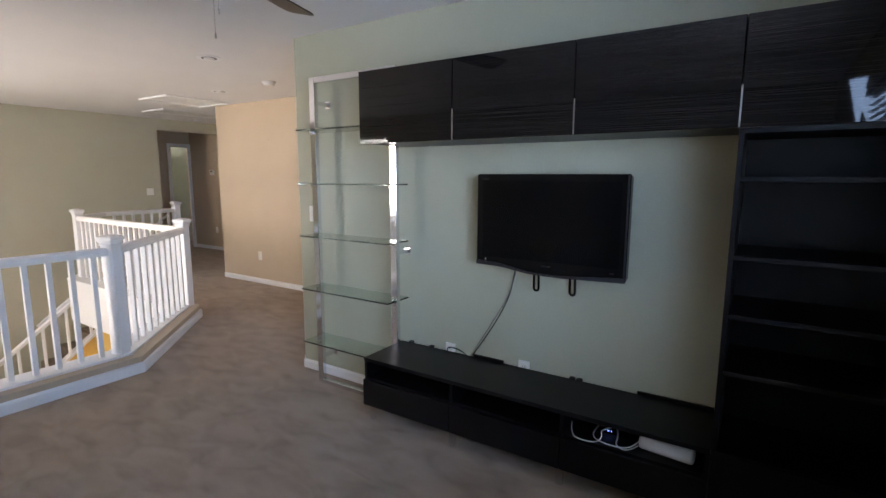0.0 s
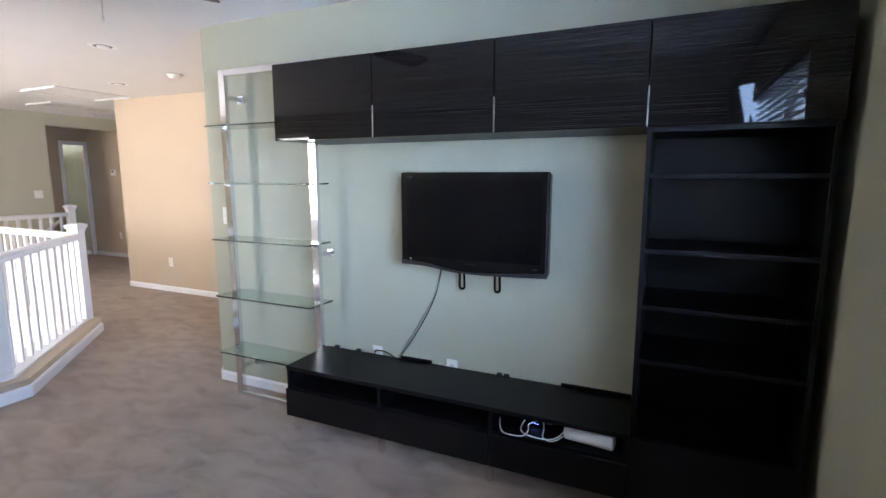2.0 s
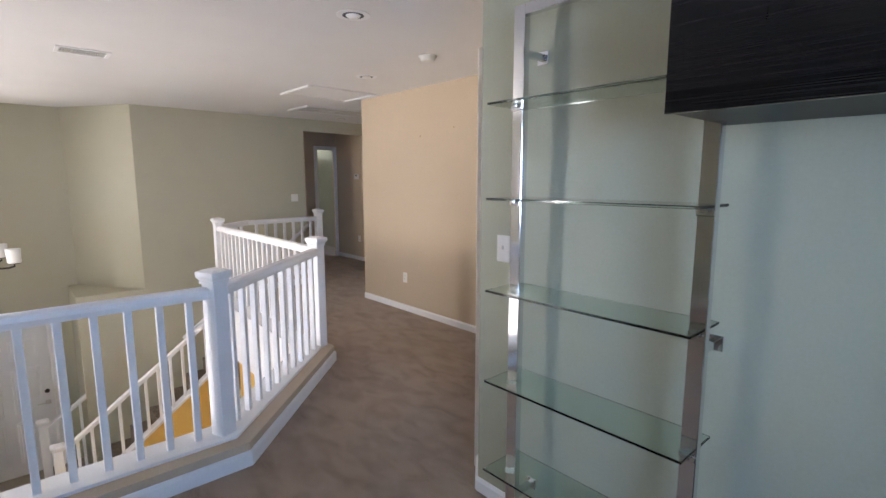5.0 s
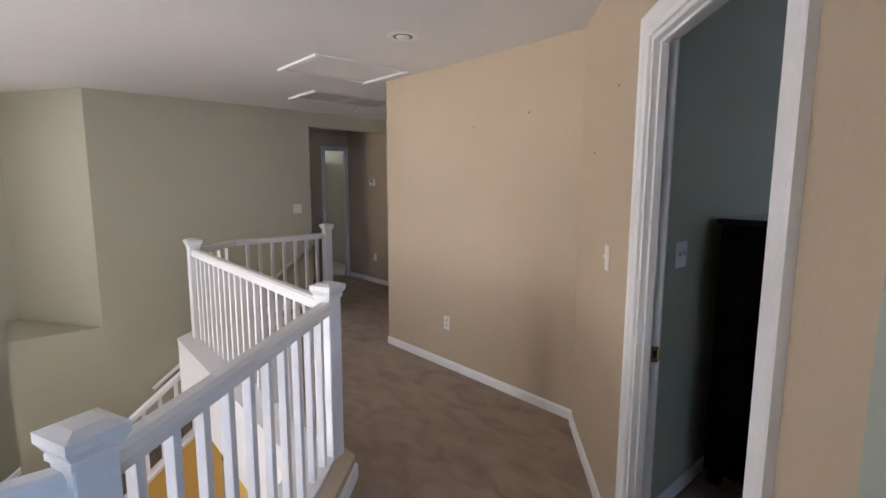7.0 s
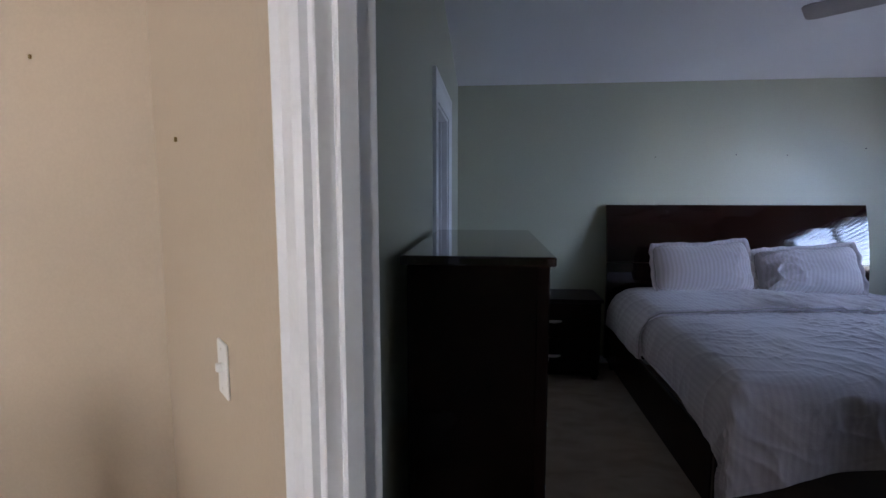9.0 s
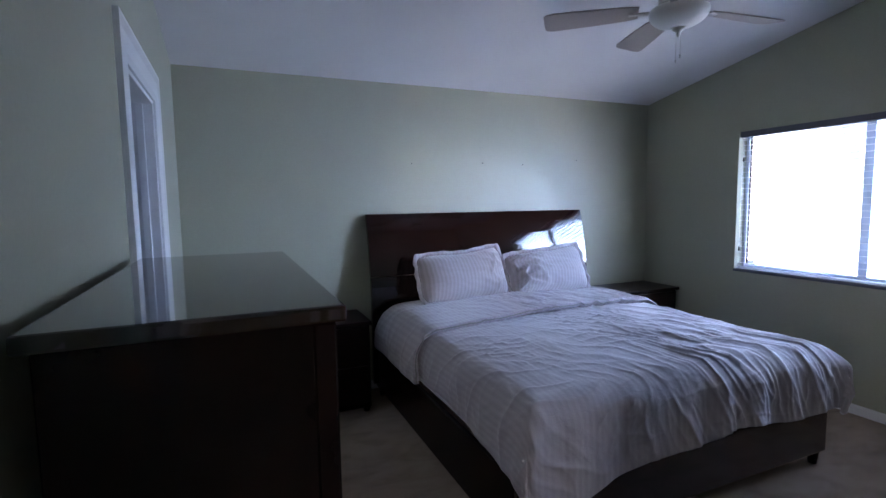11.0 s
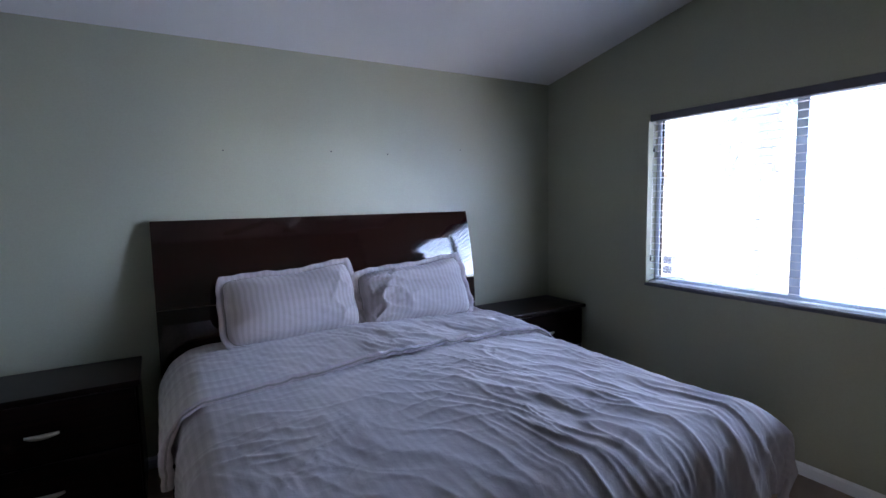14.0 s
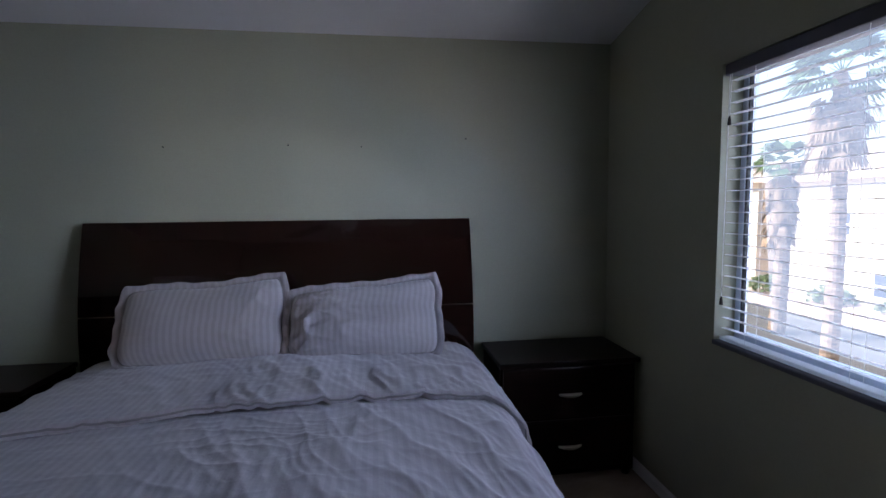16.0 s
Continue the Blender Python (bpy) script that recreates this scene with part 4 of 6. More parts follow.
# ---- ceiling fittings ----
for x, y in ((-4.0, 2.52), (-5.42, 3.53), (-8.40, 5.0)):
    c = thing("recessed_light", "white recessed ceiling light, switched off", "ceiling light", "recessed ceiling lights", at=(x, y, CZ))
    bm = bmesh.new()
    lathe(bm, [(0.062, -0.004), (0.098, -0.004), (0.098, -0.001), (0.060, -0.001)], 32)
    part("trim_ring", bm, WHITE, c, smooth=False)
    bm = bmesh.new()
    lathe(bm, [(0.044, -0.0045), (0.0625, -0.0045), (0.0625, -0.0015), (0.044, -0.0015)], 28)
    part("baffle", bm, SILVERGREY, c, "dark recess ring")
    bm = bmesh.new()
    lathe(bm, [(0.001, -0.020), (0.026, -0.018), (0.040, -0.010), (0.046, -0.001)], 24)
    part("bulb", bm, FROST, c, "frosted lamp face", True)
sm = thing("smoke_detector", "white round smoke detector on the ceiling", "smoke detector", at=(-4.45, 3.46, CZ))
bm = bmesh.new()
lathe(bm, [(0.070, 0.0), (0.070, -0.012), (0.060, -0.016), (0.056, -0.034), (0.046, -0.042), (0.001, -0.043)], 32)
part("case", bm, PLASTIC, sm, smooth=True)


def grille(name, x0, y0, x1, y1, along, n, label, cat):
    g = thing(name, label, cat)
    z = CZ - 0.001
    f = 0.025
    bm = bmesh.new()
    box(bm, (x0, y0, z - 0.008), (x1, y0 + f, z), 0.002)
    box(bm, (x0, y1 - f, z - 0.008), (x1, y1, z), 0.002)
    box(bm, (x0, y0 + f, z - 0.008), (x0 + f, y1 - f, z), 0.002)
    box(bm, (x1 - f, y0 + f, z - 0.008), (x1, y1 - f, z), 0.002)
    part("frame", bm, WHITE, g)
    # no duct is built; a black sheet paints its darkness
    part("backing", boxed((x0 + f, y0 + f, z - 0.001), (x1 - f, y1 - f, z)), RUBBER, g, "black sheet standing for the shaded duct")
    for i in range(n):
        s = (i + 0.5) / n
        bm = bmesh.new()
        if along == "x":
            y = y0 + f + (y1 - y0 - 2 * f) * s
            box(bm, (x0 + f, y - 0.004, z - 0.0045), (x1 - f, y + 0.004, z - 0.003))
        else:
            x = x0 + f + (x1 - x0 - 2 * f) * s
            box(bm, (x - 0.004, y0 + f, z - 0.0045), (x + 0.004, y1 - f, z - 0.003))
        part("slat", bm, OFFWHITE, g)
    return g


grille("ceiling_vent", -6.17, 1.28, -5.95, 1.62, "y", 8, "white ceiling air vent over the stairwell", "air vent")
gr = grille("return_grille", -7.98, 3.96, -7.46, 5.02, "y", 22, "large grey slatted return air grille in the ceiling", "air grille")
part("divider", boxed((-7.96, 4.47, CZ - 0.010), (-7.48, 4.50, CZ - 0.0055)), OFFWHITE, gr)
part("side_strip", boxed((-8.02, 3.93, CZ - 0.022), (-7.42, 3.955, CZ - 0.001), 0.002), WHITE, gr, "bright white strip")
ht = thing("attic_hatch", "white attic hatch framed into the ceiling", "hatch")
part("panel", boxed((-6.72, 3.36, CZ - 0.010), (-6.18, 4.07, CZ - 0.001), 0.002), CEIL, ht)
for y in (3.30, 4.09):
    part("trim_strip", boxed((-6.80, y, CZ - 0.022), (-6.14, y + 0.035, CZ - 0.001), 0.003), WHITE, ht)
for x in (-6.79, -6.17):
    part("trim_strip", boxed((x, 3.335, CZ - 0.014), (x + 0.03, 4.09, CZ - 0.0005), 0.002), CEIL, ht)
fv = thing("floor_vent", "dark bronze floor register in the carpet", "air vent", at=(-3.74, 0.66, 0.0))
bm = bmesh.new()
box(bm, (-0.06, -0.15, 0.0), (0.06, 0.15, 0.008), 0.003)
part("plate", bm, BRONZE, fv)
# register openings drawn as black bars in place of shaded gaps
for i in range(10):
    part("slot", boxed((-0.045, -0.13 + 0.027 * i, 0.0075), (0.045, -0.115 + 0.027 * i, 0.0092)), RUBBER, fv)


def ceiling_fan(at, top, radius, angles, blade_mat, bowl, metal, label):
    f = thing("ceiling_fan", label, "ceiling fan", at=at)
    bm = bmesh.new()
    lathe(bm, [(0.065, top), (0.065, top - 0.03), (0.03, top - 0.06), (0.014, top - 0.065), (0.014, 0.16), (0.07, 0.15), (0.10, 0.12), (0.105, 0.06), (0.06, 0.04)], 28)
    part("motor", bm, metal, f, "metal motor housing", True)
    for a in angles:
        bm = bmesh.new()
        rows = []
        for r, w in ((0.20, 0.050), (0.26, 0.062), (0.5 * radius + 0.1, 0.074), (radius - 0.05, 0.082), (radius - 0.012, 0.074), (radius, 0.055)):
            rows.append([bm.verts.new((r, s * w, 0.045 + 0.22 * s * w + dz)) for dz in (0.0, 0.007) for s in ((-1, 1) if dz == 0 else (1, -1))])
        for r0, r1 in zip(rows, rows[1:]):
            for i in range(4):
                bm.faces.new((r0[i], r0[(i + 1) % 4], r1[(i + 1) % 4], r1[i]))
        bm.faces.new(rows[0])
        bm.faces.new(rows[-1][::-1])
        bmesh.ops.recalc_face_normals(bm, faces=bm.faces)
        bmesh.ops.transform(bm, matrix=pose(0, 0, 0, 0, 0, a), verts=bm.verts)
        b = part("blade", bm, blade_mat, f)
        bm = bmesh.new()
        box(bm, (0.09, -0.018, 0.036), (0.25, 0.018, 0.043), 0.002)
        bmesh.ops.transform(bm, matrix=pose(0, 0, 0, 0, 0, a), verts=bm.verts)
        part("blade_iron", bm, metal, b)
    if bowl:
        bm = bmesh.new()
        pr = [(0.145, 0.045)] + [(0.15 * math.cos(t), 0.03 - 0.085 * math.sin(t)) for t in [i * math.pi / 2 / 10 for i in range(10)]] + [(0.03, -0.055)]
        lathe(bm, pr, 36)
        part("glass_bowl", bm, FROST, f, "frosted glass bowl", True)
    low = 0.0 if bowl else 0.09
    bm = bmesh.new()
    lathe(bm, [(0.03, -0.052 + low), (0.030, -0.062 + low), (0.012, -0.075 + low), (0.010, -0.09 + low), (0.003, -0.10 + low)], 16)
    part("finial", bm, metal, f, smooth=True)
    for dx, L in (((0.018, 0.12), (-0.014, 0.15)) if bowl else ((0.018, 0.06), (-0.014, 0.15))):
        bm = bmesh.new()
        tube(bm, [(dx, 0.0, -0.06), (dx, 0.0, -0.06 - L)], 0.0015, 6)
        lathe(bm, [(0.001, 0.0), (0.004, -0.006), (0.004, -0.02), (0.001, -0.026)], 8, (dx, 0, -0.06 - L))
        part("pull_chain", bm, NICKEL, f, smooth=True)
    return f


ceiling_fan((-1.97, 1.27, 2.26), CZ - 2.26, 0.63, (106, 196, 286, 16), BLADE, False, BRONZE, "dark walnut ceiling fan in the media room")
ceiling_fan((-1.22, 5.30, 2.50), vault(5.3) - 2.50, 0.70, (140, 68, -4, -76, -148), BLADE2, True, NICKEL, "pale bladed ceiling fan with a frosted bowl")

# chandelier over the foyer
ch = thing("chandelier", "bronze chandelier with white glass cups over the foyer", "chandelier", at=(-6.9, 0.48, 0.80))
bm = bmesh.new()
tube(bm, [(0, 0, -0.05), (0, 0, CZ - 0.80)], 0.012, 10)
part("stem", bm, BRONZE, ch, smooth=True)
bm = bmesh.new()
lathe(bm, [(0.07, CZ - 0.80), (0.07, CZ - 0.83), (0.02, CZ - 0.85)], 20)
part("canopy", bm, BRONZE, ch, smooth=True)
for tier, (r, z, n, off) in enumerate(((0.47, 0.0, 6, 10), (0.26, 0.17, 3, 40))):
    for i in range(n):
        a = radians(off + 360 * i / n)
        cx, cy = r * math.cos(a), r * math.sin(a)
        bm = bmesh.new()
        tube(bm, [(0, 0, z - 0.03), (cx * 0.9, cy * 0.9, z - 0.03), (cx, cy, z - 0.015), (cx, cy, z + 0.005)], 0.008, 8)
        lathe(bm, [(0.035, 0.005), (0.035, 0.012), (0.01, 0.012)], 14, (cx, cy, z))
        arm = part("arm", bm, BRONZE, ch)
        bm = bmesh.new()
        lathe(bm, [(0.040, 0.012), (0.046, 0.02), (0.050, 0.13), (0.047, 0.13), (0.043, 0.022)], 24, (cx, cy, z))
        part("glass_cup", bm, FROST, arm, "white glass cup", True)

# ---- windows and blinds ----
# blue-grey headrail tone; on the sill it paints in the edge's shade
RAIL = mat("headrail_and_shaded_sill", (0.10, 0.10, 0.125), 0.6, var=0.05)
ALU = mat("grey_window_frame", (0.52, 0.58, 0.68), 0.4, 0.2, var=0.04)


def window_unit(name, wx, y0, y1, z0, z1, label):
    """A sliding window set deep in a wall across x, with sill."""
    w = thing(name, label, "window", kind="structure")
    xf = wx + 0.085
    bm = bmesh.new()
    box(bm, (xf, y0, z0), (xf + 0.05, y0 + 0.04, z1), 0.003)
    box(bm, (xf + 0.01, y1 - 0.03, z0), (xf + 0.05, y1, z1), 0.003)
    box(bm, (xf, y0 + 0.04, z0), (xf + 0.05, y1 - 0.04, z0 + 0.04), 0.003)
    box(bm, (xf, y0 + 0.04, z1 - 0.04), (xf + 0.05, y1 - 0.04, z1), 0.003)
    part("window_frame", bm, ALU, w)
    ym = (y0 + y1) / 2
    part("mullion", boxed((xf - 0.005, ym - 0.03, z0 + 0.04), (xf + 0.045, ym + 0.03, z1 - 0.04), 0.003), ALU, w)
    for a, b in ((y0 + 0.04, ym - 0.03), (ym + 0.03, y1 - 0.04)):
        g = part("pane", boxed((xf + 0.02, a, z0 + 0.04), (xf + 0.026, b, z1 - 0.04)), GLASS, w, "clear glass pane")
        g.visible_shadow = False
    for a in (y1 - 0.052, y0 + 0.040):
        part("gasket", boxed((xf + 0.004, a, z0 + 0.04), (xf + 0.018, a + 0.010, z1 - 0.04)), RUBBER, w, "dark rubber seal")
    part("window_sill", boxed((wx - 0.004, y0 - 0.01, z0 - 0.018), (xf, y1 + 0.01, z0 + 0.003), 0.004), RAIL, w, "sill with its edge shade put into a dark colour")
    return w


def blind(name, wx, y0, y1, z0, z1, label, tilt=3):
    b = thing(name, label, "window blind")
    xs = wx + 0.042
    part("headrail", boxed((wx + 0.004, y0 + 0.006, z1 - 0.050), (wx + 0.070, y1 - 0.006, z1 - 0.002), 0.003), RAIL, b, "dark blue-grey headrail")
    part("bottom_rail", boxed((xs - 0.026, y0 + 0.012, z0 + 0.006), (xs + 0.026, y1 - 0.012, z0 + 0.022), 0.003), SLAT, b)
    n = 24
    data = None
    for i in range(n):
        z = z0 + 0.055 + (z1 - 0.07 - z0 - 0.055) * i / (n - 1)
        if data is None:
            bm = bmesh.new()
            q = [(-0.014, 0.0), (0.0, 0.0015), (0.014, 0.0)]
            rows = []
            for y in (y0 + 0.012, y1 - 0.012):
                rows.append([bm.verts.new((u, y, v + d)) for d in (0.0, 0.0016) for u, v in (q if d == 0 else q[::-1])])
            for k in range(6):
                bm.faces.new((rows[0][k], rows[0][(k + 1) % 6], rows[1][(k + 1) % 6], rows[1][k]))
            bm.faces.new(rows[0])
            bm.faces.new(rows[1][::-1])
            bmesh.ops.recalc_face_normals(bm, faces=bm.faces)
            s = part("slat", bm, SLAT, b)
            data = s.data
        else:
            s = new("slat", data)
            s.parent = b
        s.matrix_basis = pose(xs, 0, z, 0, tilt + 0.8 * math.sin(i * 2.1), 0)
    for y in (y0 + 0.16, (y0 + y1) / 2 - 0.3, (y0 + y1) / 2 + 0.3, y1 - 0.16):
        bm = bmesh.new()
        for dx in (-0.026, 0.026):
            tube(bm, [(xs + dx, y, z0 + 0.02), (xs + dx, y, z1 - 0.05)], 0.0009, 4)
        part("ladder_cord", bm, SLAT, b)
    for y, zb in ((y1 - 0.045, z1 - 0.22), (y1 - 0.035, z0 + 0.20)):
        bm = bmesh.new()
        tube(bm, [(wx + 0.002, y, zb), (wx + 0.006, y, z1 - 0.05)], 0.0012, 6)
        cord = part("pull_cord", bm, SLAT, b)
        bm = bmesh.new()
        lathe(bm, [(0.003, 0.0), (0.006, -0.012), (0.008, -0.035), (0.003, -0.038)], 10, (wx + 0.002, y, zb))
        part("tassel", bm, BRONZE, cord, "dark cord tassel", True)
    return b


window_unit("window_1", BEX, WY0, WY1, WZ0, WZ1, "wide sliding bedroom window with a grey frame")
blind("window_blind", BEX, WY0, WY1, WZ0, WZ1, "white horizontal blind with open slats over the bedroom window")
window_unit("window_2", EX, MY0, MY1, MZ0, MZ1, "sliding media room window")
blind("window_blind", EX, MY0, MY1, MZ0, MZ1, "white horizontal blind over the media room window", 18)


def foyer_window(name, x0, x1, z0, z1, n, label):
    """A fixed window in the south wall with n lights side by side."""
    w = thing(name, label, "window", kind="structure")
    bm = bmesh.new()
    step = (x1 - x0 - 0.05) / n
    for i in range(n + 1):
        box(bm, (x0 + i * step, SY - 0.12, z0), (x0 + i * step + 0.05, SY - 0.08, z1), 0.003)
    for i in range(n):
        for z in (z0, z1 - 0.05):
            box(bm, (x0 + i * step + 0.05, SY - 0.115, z), (x0 + (i + 1) * step, SY - 0.085, z + 0.05), 0.003)
    part("window_frame", bm, WHITE, w)
    for i in range(n):
        g = part("pane", boxed((x0 + i * step + 0.05, SY - 0.103, z0 + 0.05), (x0 + (i + 1) * step, SY - 0.097, z1 - 0.05)), GLASS, w)
        g.visible_shadow = False
    return w


foyer_window("window_3", UWX0, UWX1, UWZ0, UWZ1, 1, "upper foyer window with white frame")
# lower window is an addition, out of view, around the upward fill lamp
foyer_window("window_5", LWX0, LWX1, LWZ0, LWZ1, 3, "wide lower foyer window with white frame, added unseen for its light")

w4 = thing("window_4", "high entry window with white frame above the front door", "window", kind="structure")
bm = bmesh.new()
for y in (-0.92, -0.14, 0.64):
    box(bm, (FX - 0.10, y, 1.14), (FX - 0.05, y + 0.04, 2.03), 0.003)
for z in (1.14, 1.99):
    for y in (-0.88, -0.10):
        box(bm, (FX - 0.095, y, z), (FX - 0.055, y + 0.74, z + 0.04), 0.003)
part("window_frame", bm, WHITE, w4)
for y in (-0.88, -0.10):
    g = part("pane", boxed((FX - 0.078, y, 1.18), (FX - 0.072, y + 0.74, 1.99)), GLASS, w4)
    g.visible_shadow = False

# bathroom glimpsed beyond the hall
CURT = mat("pale_shower_curtain", (0.62, 0.68, 0.62), 0.7, var=0.05)
sc = thing("shower_curtain", "pale shower curtain hanging from a dark rod", "shower curtain")
bm = bmesh.new()
tube(bm, [(-11.9, 4.5, 1.93), (-11.9, 6.3, 1.93)], 0.012, 8)
part("rod", bm, BRONZE, sc, "dark curtain rod")
bm = bmesh.new()
rows = []
for i in range(90):
    y = 4.55 + 1.7 * i / 89
    x = -11.9 + 0.03 * math.sin(i * 0.75) + 0.012 * math.sin(i * 0.31)
    rows.append([bm.verts.new((x, y, z)) for z in (0.35, 1.1, 1.92)])
for r0, r1 in zip(rows, rows[1:]):
    for i in range(2):
        bm.faces.new((r0[i], r1[i], r1[i + 1], r0[i + 1]))
ob = part("curtain", bm, CURT, sc, smooth=True)
so = ob.modifiers.new("thickness", "SOLIDIFY")
so.thickness = 0.003
tub = thing("bathtub", "white bathtub beyond the hall door", "bathtub")
bm = boxed((-11.85, 4.52, 0.0), (-11.75, 6.28, 0.52), 0.02, 2)
part("apron", bm, PLASTIC, tub)

# ---- bedroom furniture ----


def handle(parent, x, y, z, axis, wd=0.13):
    """A curved nickel pull, standing off the face it is on; axis 'y-' faces -y, 'x+' faces +x."""
    bm = bmesh.new()
    rows = []
    for i in range(13):
        s = -1 + 2 * i / 12
        out = 0.006 + 0.020 * (1 - s * s)
        hh = 0.007 + 0.007 * (1 - s * s)
        u = s * wd / 2
        if axis == "y-":
            rows.append([bm.verts.new((x + u, y - o, z + h)) for o, h in ((out, -hh), (out + 0.004, 0), (out, hh), (out - 0.005, 0))])
        else:
            rows.append([bm.verts.new((x + o, y + u, z + h)) for o, h in ((out, -hh), (out + 0.004, 0), (out, hh), (out - 0.005, 0))])
    for r0, r1 in zip(rows, rows[1:]):
        for i in range(4):
            bm.faces.new((r0[i], r0[(i + 1) % 4], r1[(i + 1) % 4], r1[i]))
    bm.faces.new(rows[0])
    bm.faces.new(rows[-1][::-1])
    bmesh.ops.recalc_face_normals(bm, faces=bm.faces)
    for s in (-1, 1):
        if axis == "y-":
            box(bm, (x + s * wd * 0.45 - 0.004, y - 0.012, z - 0.004), (x + s * wd * 0.45 + 0.004, y + 0.001, z + 0.004))
        else:
            box(bm, (x - 0.001, y + s * wd * 0.45 - 0.004, z - 0.004), (x + 0.012, y + s * wd * 0.45 + 0.004, z + 0.004))
    return part("handle", bm, NICKEL, parent, "curved nickel pull", True)


def nightstand(x0, x1, label):
    y0, y1, h = 6.76, HBY - 0.02, 0.69
    n = thing("nightstand", label, "nightstand", "pair of nightstands")
    part("top", boxed((x0 - 0.012, y0 - 0.018, h - 0.028), (x1 + 0.012, y1, h), 0.006, 2), SATIN, n)
    part("body", boxed((x0, y0 + 0.02, 0.035), (x1, y1 - 0.004, h - 0.028), 0.003), WOOD, n)
    for zb, zt in ((0.075, 0.355), (0.365, 0.650)):
        d = part("drawer_front", boxed((x0 + 0.012, y0, zb), (x1 - 0.012, y0 + 0.022, zt), 0.006, 2), SATIN, n)
        handle(d, (x0 + x1) / 2, y0, (zb + zt) / 2 - 0.005, "y-")
    for x in (x0 + 0.03, x1 - 0.03):
        for y in (y0 + 0.05, y1 - 0.04):
            bm = bmesh.new()
            lathe(bm, [(0.022, 0.0), (0.026, 0.035)], 12, (x, y, 0))
            part("foot", bm, WOOD, n)
    return n


nightstand(-3.33, -2.56, "dark mahogany two-drawer nightstand beside the dresser side of the bed")
nightstand(-0.25, 0.52, "dark mahogany two-drawer nightstand under the window side")

dres = thing("dresser", "tall dark mahogany chest of drawers with glossy top", "dresser")
X0, X1, Y0, Y1, HT = BWX + 0.055, -3.29, 4.17, 5.23, 1.368
part("top", boxed((X0 - 0.02, Y0 - 0.015, HT - 0.03), (X1 + 0.012, Y1 + 0.015, HT), 0.006, 2), WOODX, dres)
part("body", boxed((X0, Y0, 0.08), (X1 - 0.02, Y1, HT - 0.03), 0.003), WOOD, dres)
part("corner_post", boxed((X1 - 0.045, Y0 - 0.006, 0.02), (X1 - 0.005, Y0 + 0.035, HT - 0.03), 0.004), WOOD, dres)
part("corner_post", boxed((X1 - 0.045, Y1 - 0.035, 0.02), (X1 - 0.005, Y1 + 0.006, HT - 0.03), 0.004), WOOD, dres)
for k in range(5):
    zb = 0.12 + k * 0.243
    d = part("drawer_front", boxed((X1 - 0.022, Y0 + 0.04, zb), (X1, Y1 - 0.04, zb + 0.232), 0.006, 2), WOODX, dres)
    for y in (Y0 + 0.28, Y1 - 0.28):
        handle(d, X1, y, zb + 0.116, "x+", 0.15)
for x in (X0 + 0.04, X1 - 0.06):
    for y in (Y0 + 0.05, Y1 - 0.05):
        part("foot", boxed((x - 0.03, y - 0.03, 0.0), (x + 0.03, y + 0.03, 0.08), 0.008), WOOD, dres)

# bed frame
bed = thing("bed", "king-size dark mahogany bed with a tall curved headboard", "bed")
BDX0, BDX1, BDF = -2.44, -0.36, 4.95
prof = []
for i in range(15):
    z = 0.10 + 1.356 * i / 14
    s = max(0.0, (z - 0.80) / 0.656)
    prof.append((7.055 + 0.115 * s ** 1.7, z))
for name, z0, z1 in (("headboard_lower", 0.0, 0.955), ("headboard_upper", 0.962, 2.0)):
    pr = [p for p in prof if z0 <= p[1] <= z1]
    if name == "headboard_upper":
        pr = [(7.055 + 0.115 * ((0.962 - 0.80) / 0.656) ** 1.7, 0.962)] + pr
    else:
        pr = pr + [(7.055 + 0.115 * ((0.955 - 0.80) / 0.656) ** 1.7, 0.955)]
    bm = bmesh.new()
    f = [[bm.verts.new((x, y, z)) for y, z in pr] for x in (BDX0 - 0.02, BDX1 + 0.02)]
    b = [[bm.verts.new((x, y + 0.04, z)) for y, z in pr] for x in (BDX0 - 0.02, BDX1 + 0.02)]
    for i in range(len(pr) - 1):
        bm.faces.new((f[0][i], f[1][i], f[1][i + 1], f[0][i + 1]))
        bm.faces.new((b[0][i], b[0][i + 1], b[1][i + 1], b[1][i]))
        for e in (0, 1):
            bm.faces.new((f[e][i], f[e][i + 1], b[e][i + 1], b[e][i]))
    for e in (0, -1):
        bm.faces.new((f[0][e], f[1][e], b[1][e], b[0][e]))
    bmesh.ops.recalc_face_normals(bm, faces=bm.faces)
    part(name, bm, WOODX, bed, "glossy curved mahogany panel")
for x in (BDX0, BDX1 - 0.03):
    part("side_rail", boxed((x, BDF + 0.03, 0.08), (x + 0.03, 7.054, 0.40), 0.005), WOOD, bed)
part("footboard", boxed((BDX0, BDF - 0.01, 0.08), (BDX1, BDF + 0.028, 0.40), 0.008, 2), WOODX, bed)
for x in (BDX0 + 0.05, BDX1 - 0.05):
    for y in (BDF + 0.03, 7.06):
        bm = bmesh.new()
        lathe(bm, [(0.022, 0.0), (0.024, 0.02), (0.032, 0.08)], 12, (x, y, 0))
        part("foot", bm, WOOD, bed)
tagged(part("mattress", boxed((BDX0 + 0.06, BDF + 0.06, 0.36), (BDX1 - 0.06, 7.04, 0.66), 0.05, 3), mat("white_mattress", (0.7, 0.69, 0.68), 0.8)), "white mattress on the bed frame", "mattress")


